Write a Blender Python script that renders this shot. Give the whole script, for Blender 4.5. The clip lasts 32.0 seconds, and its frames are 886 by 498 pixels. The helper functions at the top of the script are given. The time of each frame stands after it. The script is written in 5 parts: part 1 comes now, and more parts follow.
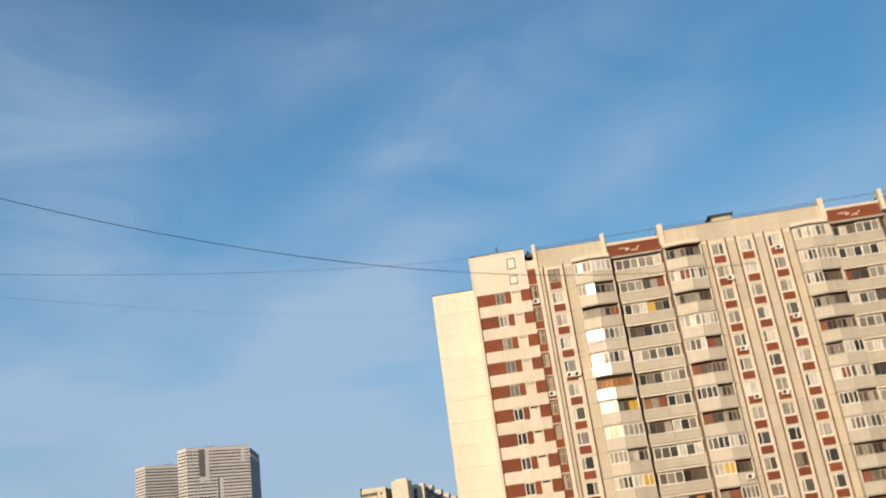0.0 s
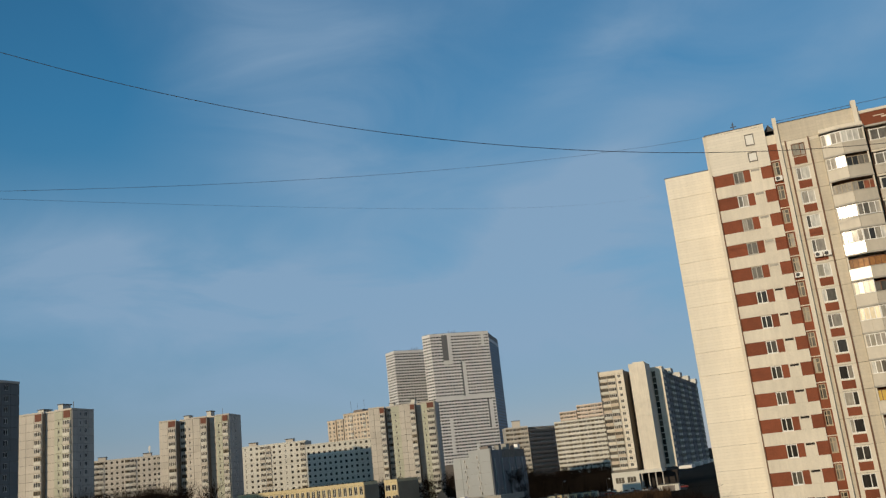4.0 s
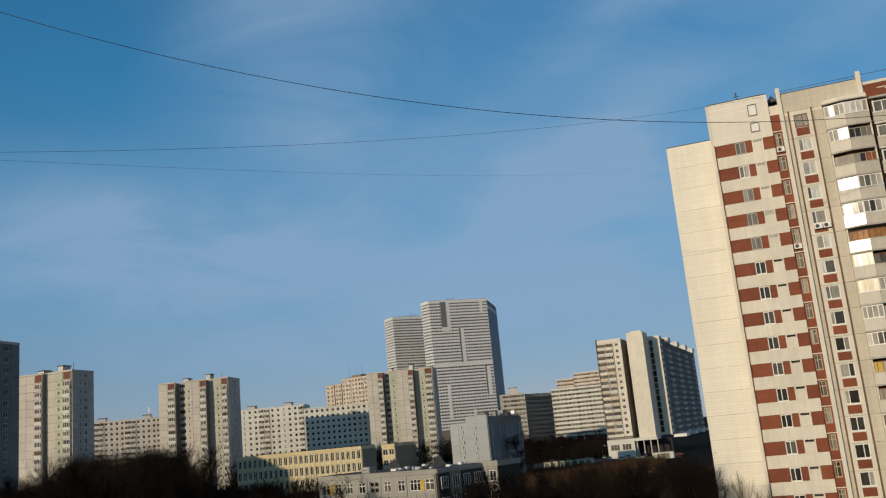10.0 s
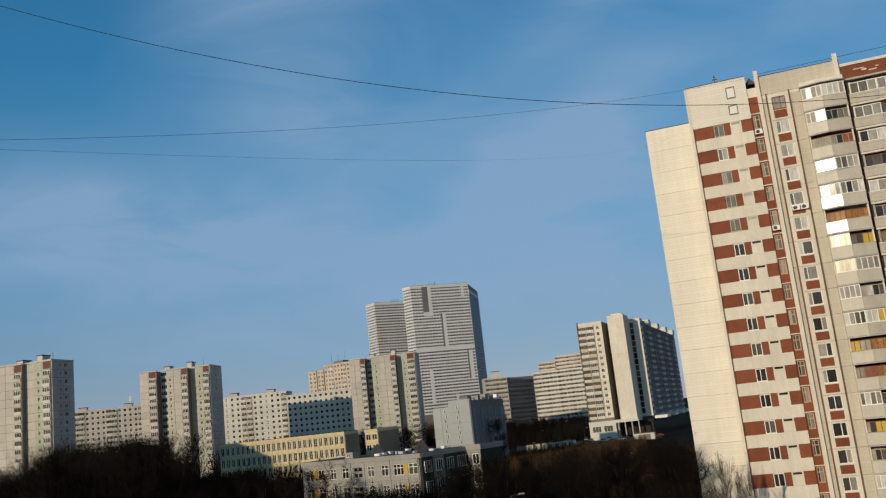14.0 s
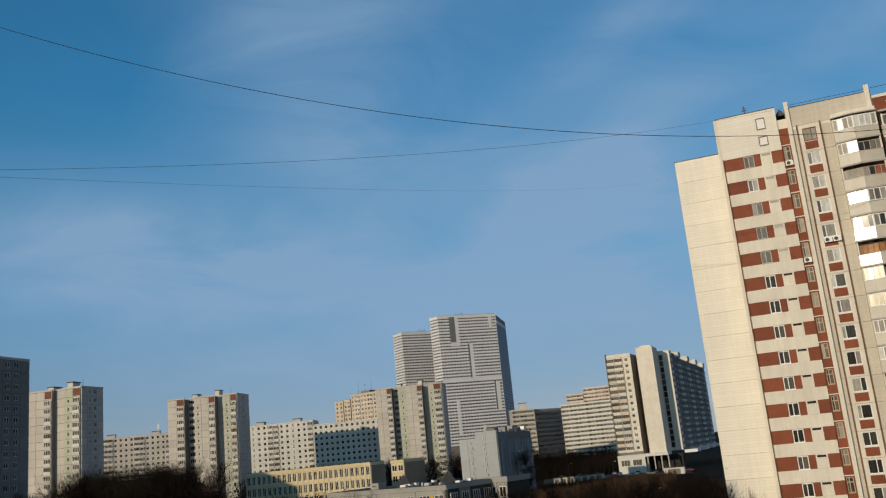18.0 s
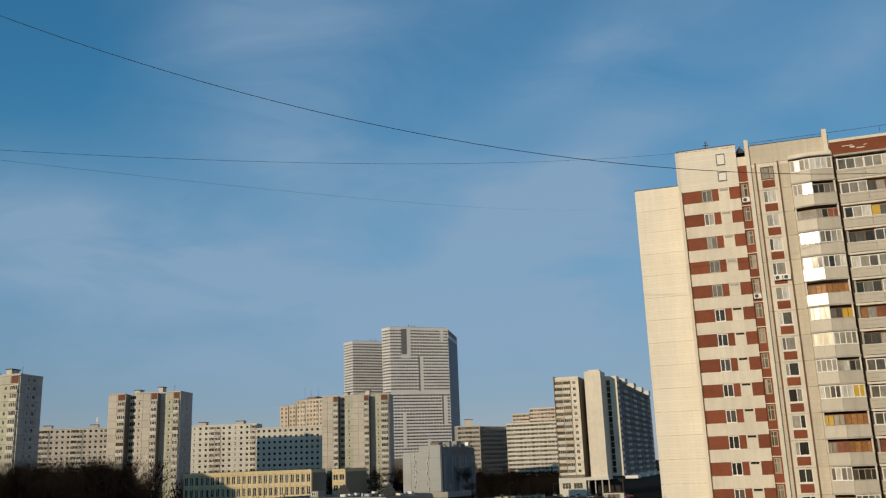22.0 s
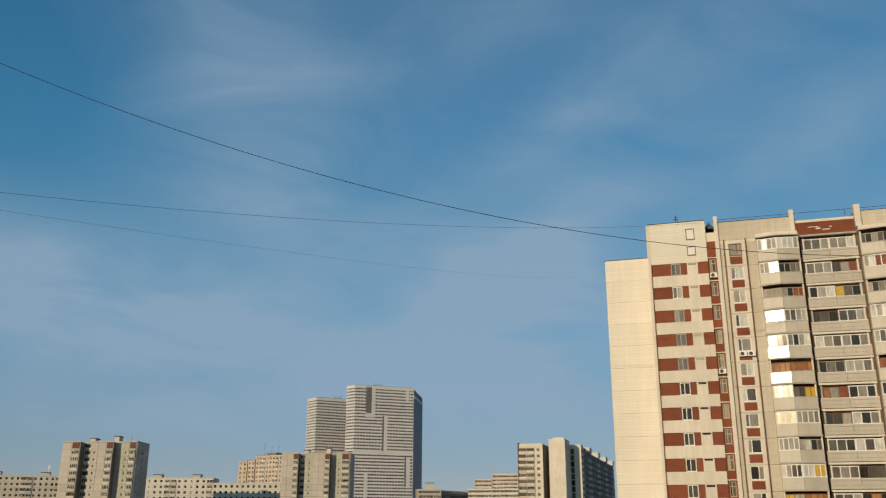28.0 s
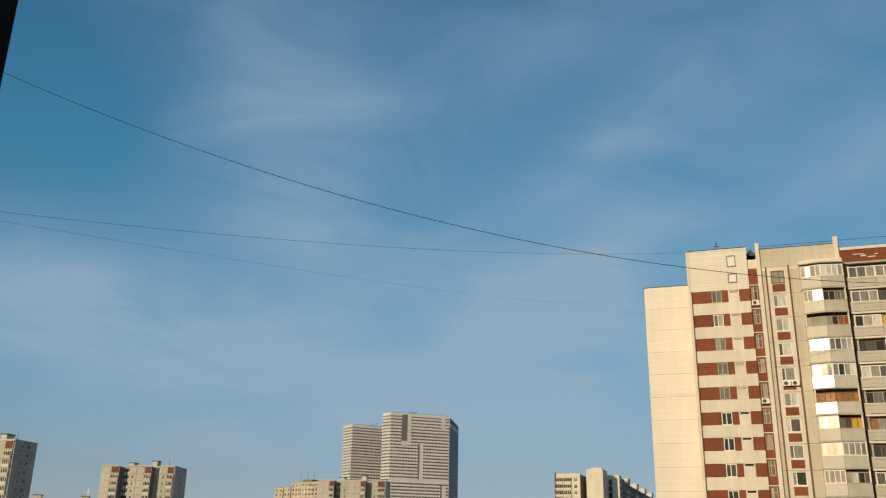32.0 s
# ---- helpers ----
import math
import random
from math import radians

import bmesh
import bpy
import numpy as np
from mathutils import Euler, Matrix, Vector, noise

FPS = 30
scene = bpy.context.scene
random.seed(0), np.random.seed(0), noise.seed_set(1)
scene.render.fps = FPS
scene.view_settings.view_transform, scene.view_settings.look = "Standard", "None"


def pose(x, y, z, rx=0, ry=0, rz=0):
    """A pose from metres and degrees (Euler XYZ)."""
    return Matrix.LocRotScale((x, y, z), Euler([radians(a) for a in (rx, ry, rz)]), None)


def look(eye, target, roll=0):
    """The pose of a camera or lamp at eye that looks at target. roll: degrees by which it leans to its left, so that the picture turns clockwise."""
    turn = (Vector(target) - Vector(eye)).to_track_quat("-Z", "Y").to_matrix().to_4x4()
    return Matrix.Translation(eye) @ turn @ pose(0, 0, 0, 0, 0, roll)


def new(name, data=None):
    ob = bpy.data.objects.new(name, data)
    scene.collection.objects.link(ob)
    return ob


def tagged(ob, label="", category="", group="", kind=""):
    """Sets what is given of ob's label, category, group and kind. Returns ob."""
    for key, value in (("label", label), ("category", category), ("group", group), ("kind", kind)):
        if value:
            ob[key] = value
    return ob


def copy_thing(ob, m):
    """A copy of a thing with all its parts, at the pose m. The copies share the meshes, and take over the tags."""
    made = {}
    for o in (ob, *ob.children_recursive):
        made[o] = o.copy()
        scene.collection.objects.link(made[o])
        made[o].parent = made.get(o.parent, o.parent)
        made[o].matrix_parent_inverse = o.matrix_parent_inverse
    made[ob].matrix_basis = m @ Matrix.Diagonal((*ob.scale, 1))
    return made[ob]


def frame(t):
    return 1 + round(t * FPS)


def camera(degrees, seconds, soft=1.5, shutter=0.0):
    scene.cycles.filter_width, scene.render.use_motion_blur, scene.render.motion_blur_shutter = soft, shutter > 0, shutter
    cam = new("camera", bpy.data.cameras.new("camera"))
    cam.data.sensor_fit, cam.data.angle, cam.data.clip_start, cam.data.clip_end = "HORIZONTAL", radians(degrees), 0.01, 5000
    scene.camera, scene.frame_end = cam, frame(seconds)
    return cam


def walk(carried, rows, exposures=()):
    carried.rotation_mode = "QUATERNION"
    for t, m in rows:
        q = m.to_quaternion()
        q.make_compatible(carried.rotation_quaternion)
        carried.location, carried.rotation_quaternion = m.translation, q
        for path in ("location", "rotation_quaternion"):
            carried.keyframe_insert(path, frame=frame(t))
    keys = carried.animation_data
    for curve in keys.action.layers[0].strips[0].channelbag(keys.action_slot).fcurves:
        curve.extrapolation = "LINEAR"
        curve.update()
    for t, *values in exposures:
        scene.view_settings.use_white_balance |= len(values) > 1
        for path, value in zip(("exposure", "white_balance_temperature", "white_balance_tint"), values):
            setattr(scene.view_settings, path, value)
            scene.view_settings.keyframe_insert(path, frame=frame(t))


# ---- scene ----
EYE = 16.0
cam = camera(53.0, 32.0, 1.2, 0.5)
# seconds, x, y, z from the window, yaw, pitch, roll
PATH = (
    (0.0, 0.21, 0.36, -0.10, 0.78, 19.68, 7.40),
    (0.5, -0.04, 0.42, -0.10, 3.04, 17.10, 8.86),
    (1.0, -0.23, 0.42, -0.21, 3.84, 16.55, 9.40),
    (1.5, -0.12, 0.23, -0.12, 4.11, 16.48, 6.28),
    (2.0, 0.40, -0.16, 0.22, 4.06, 14.24, 0.72),
    (2.5, 0.25, -0.11, 0.20, 6.87, 13.26, 2.28),
    (3.0, -0.31, 0.33, -0.04, 13.35, 14.04, 4.15),
    (3.5, -0.32, 0.36, -0.09, 14.70, 15.02, 4.81),
    (4.0, -0.00, 0.00, -0.00, 15.70, 14.17, 6.00),
    (4.5, -0.00, 0.00, -0.00, 15.15, 13.10, 4.60),
    (6.5, -0.00, 0.00, 0.00, 14.08, 11.24, 5.52),
    (7.0, 0.00, -0.00, -0.00, 14.18, 11.83, 5.45),
    (7.5, 0.00, -0.00, -0.00, 14.98, 12.13, 5.40),
    (8.0, -0.00, 0.00, -0.00, 15.79, 12.29, 5.22),
    (8.5, -0.00, 0.00, 0.00, 15.90, 12.26, 5.48),
    (9.0, -0.00, 0.00, -0.00, 15.33, 12.07, 5.51),
    (9.5, 0.00, -0.00, 0.00, 15.27, 12.07, 5.44),
    (10.0, 0.00, -0.00, 0.00, 15.51, 12.02, 5.30),
    (10.5, -0.00, 0.00, -0.00, 15.82, 12.47, 5.78),
    (11.0, -0.00, 0.00, -0.00, 15.45, 12.42, 5.77),
    (11.5, 0.00, 0.00, -0.00, 15.24, 12.15, 5.64),
    (12.0, -0.00, 0.00, -0.00, 15.56, 12.17, 5.86),
    (12.5, -0.00, 0.00, -0.00, 15.79, 12.32, 5.53),
    (13.0, -0.00, 0.00, -0.00, 15.33, 12.11, 5.32),
    (13.5, 0.00, -0.00, 0.00, 15.16, 11.83, 5.87),
    (14.0, -0.00, 0.00, 0.00, 14.42, 10.94, 6.10),
    (14.5, 0.00, -0.00, 0.00, 14.28, 10.98, 6.41),
    (15.0, 0.00, -0.00, -0.00, 14.65, 11.27, 6.38),
    (15.5, 0.00, -0.00, 0.00, 14.66, 11.16, 6.30),
    (17.5, -0.00, 0.00, 0.00, 15.25, 11.38, 5.62),
    (18.0, -0.00, 0.00, -0.00, 16.10, 13.05, 5.40),
    (18.5, 0.00, -0.00, 0.00, 15.61, 12.42, 5.32),
    (19.0, 0.00, -0.00, 0.00, 15.26, 12.45, 5.81),
    (19.5, 0.00, -0.00, -0.00, 15.07, 12.53, 5.66),
    (20.0, -0.00, 0.00, -0.00, 14.85, 12.87, 3.97),
    (20.5, -0.01, 0.00, -0.00, 13.42, 13.52, 2.68),
    (21.0, 0.00, -0.00, 0.00, 11.79, 13.63, 1.76),
    (21.5, 0.00, -0.00, 0.00, 12.05, 13.35, 2.48),
    (22.0, 0.01, -0.00, 0.00, 12.50, 13.63, 2.06),
    (22.5, 0.00, -0.00, 0.00, 12.67, 13.87, 1.86),
    (23.0, 0.00, -0.00, 0.00, 11.87, 13.26, 1.96),
    (23.5, 0.01, -0.00, 0.00, 11.76, 13.52, 2.07),
    (24.0, 0.00, -0.00, 0.00, 11.72, 13.44, 2.37),
    (24.5, 0.01, -0.04, -0.14, 10.63, 13.84, 0.70),
    (25.0, 0.37, -0.31, 0.29, 9.97, 15.98, 2.48),
    (25.5, 0.25, -0.27, 0.12, 9.68, 15.14, 0.98),
    (27.5, 0.26, -0.28, 0.09, 9.08, 17.32, 0.43),
    (28.0, 0.13, -0.20, 0.08, 9.99, 17.45, -0.14),
    (28.5, 0.07, -0.12, -0.05, 10.63, 17.79, -0.27),
    (29.0, -0.01, -0.01, -0.00, 11.22, 18.64, -0.62),
    (29.5, -0.01, -0.01, 0.00, 11.69, 18.92, -0.68),
    (30.0, -0.01, -0.01, -0.00, 11.22, 19.34, -1.10),
    (30.5, -0.01, -0.01, -0.00, 12.09, 19.51, -1.06),
    (31.0, -0.01, -0.01, -0.00, 11.91, 19.46, -0.68),
    (31.5, -0.01, -0.01, -0.00, 11.82, 19.52, -0.55),
    (32.0, -0.01, -0.01, -0.00, 12.16, 19.19, -1.05),
)
walk(cam, [(t, pose(x, y, EYE + z, 90 + p, r, a)) for t, x, y, z, a, p, r in PATH],
     [(0.0, 0.38, 6850, 16), (1.0, 0.18, 6600, 13), (1.5, 0.06, 6800, 10), (2.0, -0.06, 6750, 10), (2.6, -0.07, 6900, 10), (3.5, -0.08, 6450, 10), (8.0, -0.07, 6080, 10), (20.0, -0.08, 6020, 10), (22.5, -0.08, 6400, 10), (23.5, -0.07, 6400, 10), (25.0, -0.06, 6250, 10), (28.0, -0.07, 6750, 10), (29.0, -0.05, 6700, 10), (30.0, 0.03, 6950, 10), (32.0, 0.06, 7050, 10)])

# ---------------------------------------------------------------- light
SUN_EL, SUN_AZ = radians(13.0), radians(26.0)   # the sun stands low behind the window, to its left
sun_dir = Vector((-math.sin(SUN_AZ) * math.cos(SUN_EL), -math.cos(SUN_AZ) * math.cos(SUN_EL), math.sin(SUN_EL)))
sun = new("sun", bpy.data.lights.new("sun", "SUN"))
sun.data.energy, sun.data.angle, sun.data.color = 2.9, radians(0.53), (1.0, 0.79, 0.515)
sun.matrix_world = look(sun_dir * 500, (0, 0, 0))


def link(nt, a, b):
    nt.links.new(a, b)


def at_dir(az, el):
    a, e = radians(az), radians(el)
    return Vector((-math.sin(a) * math.cos(e), math.cos(a) * math.cos(e), math.sin(e)))


CLOUDS = ((31, 12.3, -12, 14, 3.8, 0.64), (26, 12.0, -14, 7, 2.4, 0.26), (22.0, 21.0, -54, 12, 5.0, 0.40), (3.4, 17.4, 35, 12, 2.8, 0.32), (8, 14, -34, 5, 3.0, 0.54),
          (2, 14.5, -20, 6, 3.0, 0.52), (10, 9.0, -8, 12, 3.4, 0.58), (29, 6.6, -6, 13, 2.2, 0.26), (25.5, 31, -64, 8, 6.0, 0.12), (17, 25.5, -42, 6, 3.4, 0.24), (-2, 27.2, 28, 12, 2.8, 0.32), (-14, 23.5, 30, 9, 2.6, 0.22),
          (5, 33, 12, 10, 3.4, 0.18), (4, 7.5, -16, 8, 2.6, 0.34), (-24, 15, 20, 12, 6, 0.25), (38, 26, 10, 9, 6, -0.14))


def make_world():
    w = bpy.data.worlds.new("sky")
    scene.world = w
    w.use_nodes = True
    nt = w.node_tree
    nt.nodes.clear()
    n = nt.nodes.new
    out, bg, sky = n("ShaderNodeOutputWorld"), n("ShaderNodeBackground"), n("ShaderNodeTexSky")
    sky.sky_type, sky.sun_disc = "NISHITA", False
    sky.sun_elevation = SUN_EL
    sky.sun_rotation = math.atan2(sun_dir.x, sun_dir.y)
    sky.altitude, sky.air_density, sky.dust_density, sky.ozone_density = 150, 1.0, 0.6, 2.5
    tc = n("ShaderNodeTexCoord")
    # thin veils of cloud: soft drawn-out patches (bearing, height, slant, half length, half width, strength), frayed by noise
    def math_node(op, a, b):
        q = n("ShaderNodeMath")
        q.operation = op
        for k, x in ((0, a), (1, b)):
            if isinstance(x, (int, float)):
                q.inputs[k].default_value = x
            else:
                link(nt, x, q.inputs[k])
        return q.outputs[0]

    def dot(vec, d):
        q = n("ShaderNodeVectorMath")
        q.operation = "DOT_PRODUCT"
        link(nt, vec, q.inputs[0])
        q.inputs[1].default_value = d
        return q.outputs["Value"]

    def noise_tex(scale, detail, rough, stretch, dist):
        m, t = n("ShaderNodeMapping"), n("ShaderNodeTexNoise")
        m.inputs["Rotation"].default_value, m.inputs["Scale"].default_value = (0.5, 0.6, 0.25), stretch
        for key, x in (("Scale", scale), ("Detail", detail), ("Roughness", rough), ("Distortion", dist)):
            t.inputs[key].default_value = x
        link(nt, tc.outputs["Generated"], m.inputs["Vector"])
        link(nt, m.outputs["Vector"], t.inputs["Vector"])
        return t
    warp = noise_tex(2.5, 4, 0.55, (1, 1, 1), 0.3)
    wsub, wsc, wadd = n("ShaderNodeVectorMath"), n("ShaderNodeVectorMath"), n("ShaderNodeVectorMath")
    wsub.operation, wsc.operation, wadd.operation = "SUBTRACT", "SCALE", "ADD"
    wsub.inputs[1].default_value = (0.5, 0.5, 0.5)
    wsc.inputs["Scale"].default_value = 0.11
    link(nt, warp.outputs["Color"], wsub.inputs[0])
    link(nt, wsub.outputs[0], wsc.inputs[0])
    link(nt, tc.outputs["Generated"], wadd.inputs[0])
    link(nt, wsc.outputs[0], wadd.inputs[1])
    total = None
    for az, el, slant, a, b, amp in CLOUDS:
        d = at_dir(az, el)
        right = Vector((math.cos(radians(az)), math.sin(radians(az)), 0))
        up = right.cross(d)
        ax = right * math.cos(radians(slant)) + up * math.sin(radians(slant))
        ay = d.cross(ax) * -1
        x = math_node("DIVIDE", math_node("SUBTRACT", dot(wadd.outputs[0], ax), 0.0), math.sin(radians(a)))
        y = math_node("DIVIDE", dot(wadd.outputs[0], ay), math.sin(radians(b)))
        r2 = math_node("ADD", math_node("MULTIPLY", x, x), math_node("MULTIPLY", y, y))
        g = math_node("MULTIPLY", math_node("POWER", 2.718, math_node("MULTIPLY", r2, -1.0)), amp)
        total = g if total is None else math_node("ADD", total, g)
    fray = noise_tex(3.2, 8, 0.55, (1.3, 1.3, 3.4), 0.6)
    fr = n("ShaderNodeMapRange")
    for k, x in (("From Min", 0.3), ("From Max", 0.7), ("To Min", 0.42), ("To Max", 1.46)):
        fr.inputs[k].default_value = x
    link(nt, fray.outputs["Fac"], fr.inputs["Value"])
    veil = math_node("MINIMUM", math_node("MULTIPLY", math_node("ADD", math_node("MULTIPLY", total, 1.3), 0.08), fr.outputs["Result"]), 0.8)
    mix = n("ShaderNodeMix")
    mix.data_type = "RGBA"
    mix.inputs["B"].default_value = (2.75, 4.0, 5.45, 1)
    link(nt, veil, mix.inputs["Factor"])
    # clear winter blue overhead, paler and greyer down to the haze of the town
    sep, grad, tone = n("ShaderNodeSeparateXYZ"), n("ShaderNodeValToRGB"), n("ShaderNodeMix")
    tone.data_type = "RGBA"
    tone.inputs["Factor"].default_value = 0.9
    stops = ((0.0, (0.38, 0.395, 0.42)), (0.03, (0.35, 0.405, 0.45)), (0.07, (0.265, 0.385, 0.485)), (0.2, (0.110, 0.340, 0.55)), (0.4, (0.046, 0.235, 0.455)), (0.54, (0.034, 0.178, 0.37)), (0.70, (0.03, 0.095, 0.19)), (0.95, (0.025, 0.06, 0.11)))
    while len(grad.color_ramp.elements) < len(stops):
        grad.color_ramp.elements.new(0.5)
    for el, (at, rgb) in zip(grad.color_ramp.elements, stops):
        el.position, el.color = at, (*rgb, 1)
    ten = n("ShaderNodeVectorMath")
    ten.operation = "SCALE"
    ten.inputs["Scale"].default_value = 10.0
    link(nt, tc.outputs["Generated"], sep.inputs["Vector"])
    link(nt, sep.outputs["Z"], grad.inputs["Fac"])
    link(nt, grad.outputs["Color"], ten.inputs[0])
    link(nt, sky.outputs["Color"], tone.inputs["A"])
    link(nt, ten.outputs[0], tone.inputs["B"])
    # the clear sky is deepest a quarter turn from the sun, paler opposite it and round it
    away, deep = n("ShaderNodeValToRGB"), n("ShaderNodeVectorMath")
    deep.operation = "MULTIPLY"
    marks = ((0.0, (1.04, 1.04, 1.04)), (0.14, (1, 1, 1)), (0.36, (0.84, 0.84, 0.84)), (0.5, (0.70, 0.70, 0.70)), (0.75, (1.05, 0.85, 0.72)), (1.0, (2.3, 1.8, 1.4)))
    while len(away.color_ramp.elements) < len(marks):
        away.color_ramp.elements.new(0.5)
    for el, (at, v) in zip(away.color_ramp.elements, marks):
        el.position, el.color = at, (*v, 1)
    link(nt, math_node("MULTIPLY", math_node("ADD", dot(tc.outputs["Generated"], sun_dir), 1.0), 0.5), away.inputs["Fac"])
    link(nt, tone.outputs["Result"], deep.inputs[0])
    link(nt, away.outputs["Color"], deep.inputs[1])
    # pale grey fill for shaded flanks, added east, away from sun and window's view
    east_fill, east, grey = n("ShaderNodeMix"), n("ShaderNodeMapRange"), (3.0, 3.0, 3.25, 1)
    east_fill.data_type = "RGBA"
    east_fill.inputs["B"].default_value = grey
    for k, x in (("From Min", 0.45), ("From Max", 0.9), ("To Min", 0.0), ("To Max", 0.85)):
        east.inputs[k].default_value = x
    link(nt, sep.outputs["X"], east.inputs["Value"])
    link(nt, east.outputs["Result"], east_fill.inputs["Factor"])
    link(nt, deep.outputs[0], east_fill.inputs["A"])
    link(nt, east_fill.outputs["Result"], mix.inputs["A"])
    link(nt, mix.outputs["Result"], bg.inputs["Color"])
    bg.inputs["Strength"].default_value = 0.1
    link(nt, bg.outputs["Background"], out.inputs["Surface"])


make_world()

# ---------------------------------------------------------------- materials


def mat(name, rgb, rough=0.8, var=0.12, scale=0.6, fine=9.0, bump=0.0, metal=0.0, rand=0.0, spec=0.3, streak=0.0, course=None):
    """A worn surface: broad stains, fine grain, streaks that run down, a shade of its own for each object, courses of tile."""
    m = bpy.data.materials.new(name)
    m.use_nodes = True
    nt = m.node_tree
    n = nt.nodes.new
    bs = nt.nodes["Principled BSDF"]
    bs.inputs["Roughness"].default_value, bs.inputs["Metallic"].default_value = rough, metal
    bs.inputs["Specular IOR Level"].default_value = spec
    tc = n("ShaderNodeTexCoord")
    geo = n("ShaderNodeNewGeometry")

    def noise_of(sc, detail, vec, stretch=None):
        t = n("ShaderNodeTexNoise")
        t.inputs["Scale"].default_value, t.inputs["Detail"].default_value = sc, detail
        if stretch:
            mp = n("ShaderNodeMapping")
            mp.inputs["Scale"].default_value = stretch
            link(nt, vec, mp.inputs["Vector"])
            vec = mp.outputs["Vector"]
        link(nt, vec, t.inputs["Vector"])
        return t.outputs["Fac"]

    def ramp(v, lo, hi, a=0.3, b=0.7):
        r = n("ShaderNodeMapRange")
        for k, x in (("From Min", a), ("From Max", b), ("To Min", lo), ("To Max", hi)):
            r.inputs[k].default_value = x
        link(nt, v, r.inputs["Value"])
        return r.outputs["Result"]

    def times(a, b):
        q = n("ShaderNodeMath")
        q.operation = "MULTIPLY"
        link(nt, a, q.inputs[0])
        link(nt, b, q.inputs[1])
        return q.outputs[0]

    f = ramp(noise_of(scale, 3, geo.outputs["Position"]), 1 - var, 1 + var)
    f = times(f, ramp(noise_of(fine, 2, geo.outputs["Position"]), 1 - var * 0.7, 1 + var * 0.7))
    if streak:
        f = times(f, ramp(noise_of(1.0, 3, geo.outputs["Position"], (2.2, 2.2, 0.12)), 1 - streak, 1 + streak * 0.3))
    if rand:
        oi = n("ShaderNodeObjectInfo")
        f = times(f, ramp(oi.outputs["Random"], 1 - rand, 1 + rand, 0, 1))
    if course:
        bk = n("ShaderNodeTexBrick")
        bk.inputs["Color1"].default_value, bk.inputs["Color2"].default_value = (1, 1, 1, 1), (0.96, 0.96, 0.96, 1)
        bk.inputs["Mortar"].default_value = (course[2],) * 3 + (1,)
        bk.inputs["Scale"].default_value, bk.inputs["Mortar Size"].default_value = 1.0, course[3]
        bk.inputs["Brick Width"].default_value, bk.inputs["Row Height"].default_value = course[0], course[1]
        mp = n("ShaderNodeMapping")
        mp.inputs["Rotation"].default_value = (radians(-90), 0, 0)
        link(nt, tc.outputs["Object"], mp.inputs["Vector"])
        link(nt, mp.outputs["Vector"], bk.inputs["Vector"])
        f = times(f, bk.outputs["Color"])
    mul = n("ShaderNodeVectorMath")
    mul.operation = "SCALE"
    mul.inputs[0].default_value = rgb
    link(nt, f, mul.inputs["Scale"])
    link(nt, mul.outputs[0], bs.inputs["Base Color"])
    if bump:
        b = n("ShaderNodeBump")
        b.inputs["Strength"].default_value, b.inputs["Distance"].default_value = bump, 0.05
        link(nt, noise_of(fine * 1.5, 3, geo.outputs["Position"]), b.inputs["Height"])
        link(nt, b.outputs["Normal"], bs.inputs["Normal"])
    return m


def glass(name, lo, hi, rough=0.06, spec=0.6, wobble=0.0):
    """A window pane before a dim room or a curtain, each pane with its own depth of tone."""
    m = bpy.data.materials.new(name)
    m.use_nodes = True
    nt = m.node_tree
    n = nt.nodes.new
    bs = nt.nodes["Principled BSDF"]
    oi, mx = n("ShaderNodeObjectInfo"), n("ShaderNodeMix")
    mx.data_type = "RGBA"
    mx.inputs["A"].default_value, mx.inputs["B"].default_value = (*lo, 1), (*hi, 1)
    pw = n("ShaderNodeMath")
    pw.operation, pw.inputs[1].default_value = "POWER", 2.2
    link(nt, oi.outputs["Random"], pw.inputs[0])
    link(nt, pw.outputs[0], mx.inputs["Factor"])
    g, mp, folds, rg, sc = n("ShaderNodeNewGeometry"), n("ShaderNodeMapping"), n("ShaderNodeTexNoise"), n("ShaderNodeMapRange"), n("ShaderNodeVectorMath")
    mp.inputs["Scale"].default_value = (4.5, 4.5, 1.1)
    folds.inputs["Scale"].default_value, folds.inputs["Detail"].default_value = 1.0, 3
    for k, x in (("From Min", 0.35), ("From Max", 0.65), ("To Min", 0.78), ("To Max", 1.14)):
        rg.inputs[k].default_value = x
    sc.operation = "SCALE"
    link(nt, g.outputs["Position"], mp.inputs["Vector"])
    link(nt, mp.outputs["Vector"], folds.inputs["Vector"])
    link(nt, folds.outputs["Fac"], rg.inputs["Value"])
    link(nt, mx.outputs["Result"], sc.inputs[0])
    link(nt, rg.outputs["Result"], sc.inputs["Scale"])
    link(nt, sc.outputs[0], bs.inputs["Base Color"])
    bs.inputs["Roughness"].default_value, bs.inputs["Specular IOR Level"].default_value = rough, spec
    if wobble:
        t, b = n("ShaderNodeTexNoise"), n("ShaderNodeBump")
        g = n("ShaderNodeNewGeometry")
        t.inputs["Scale"].default_value = 0.9
        b.inputs["Strength"].default_value, b.inputs["Distance"].default_value = wobble, 0.1
        link(nt, g.outputs["Position"], t.inputs["Vector"])
        link(nt, t.outputs["Fac"], b.inputs["Height"])
        link(nt, b.outputs["Normal"], bs.inputs["Normal"])
    return m


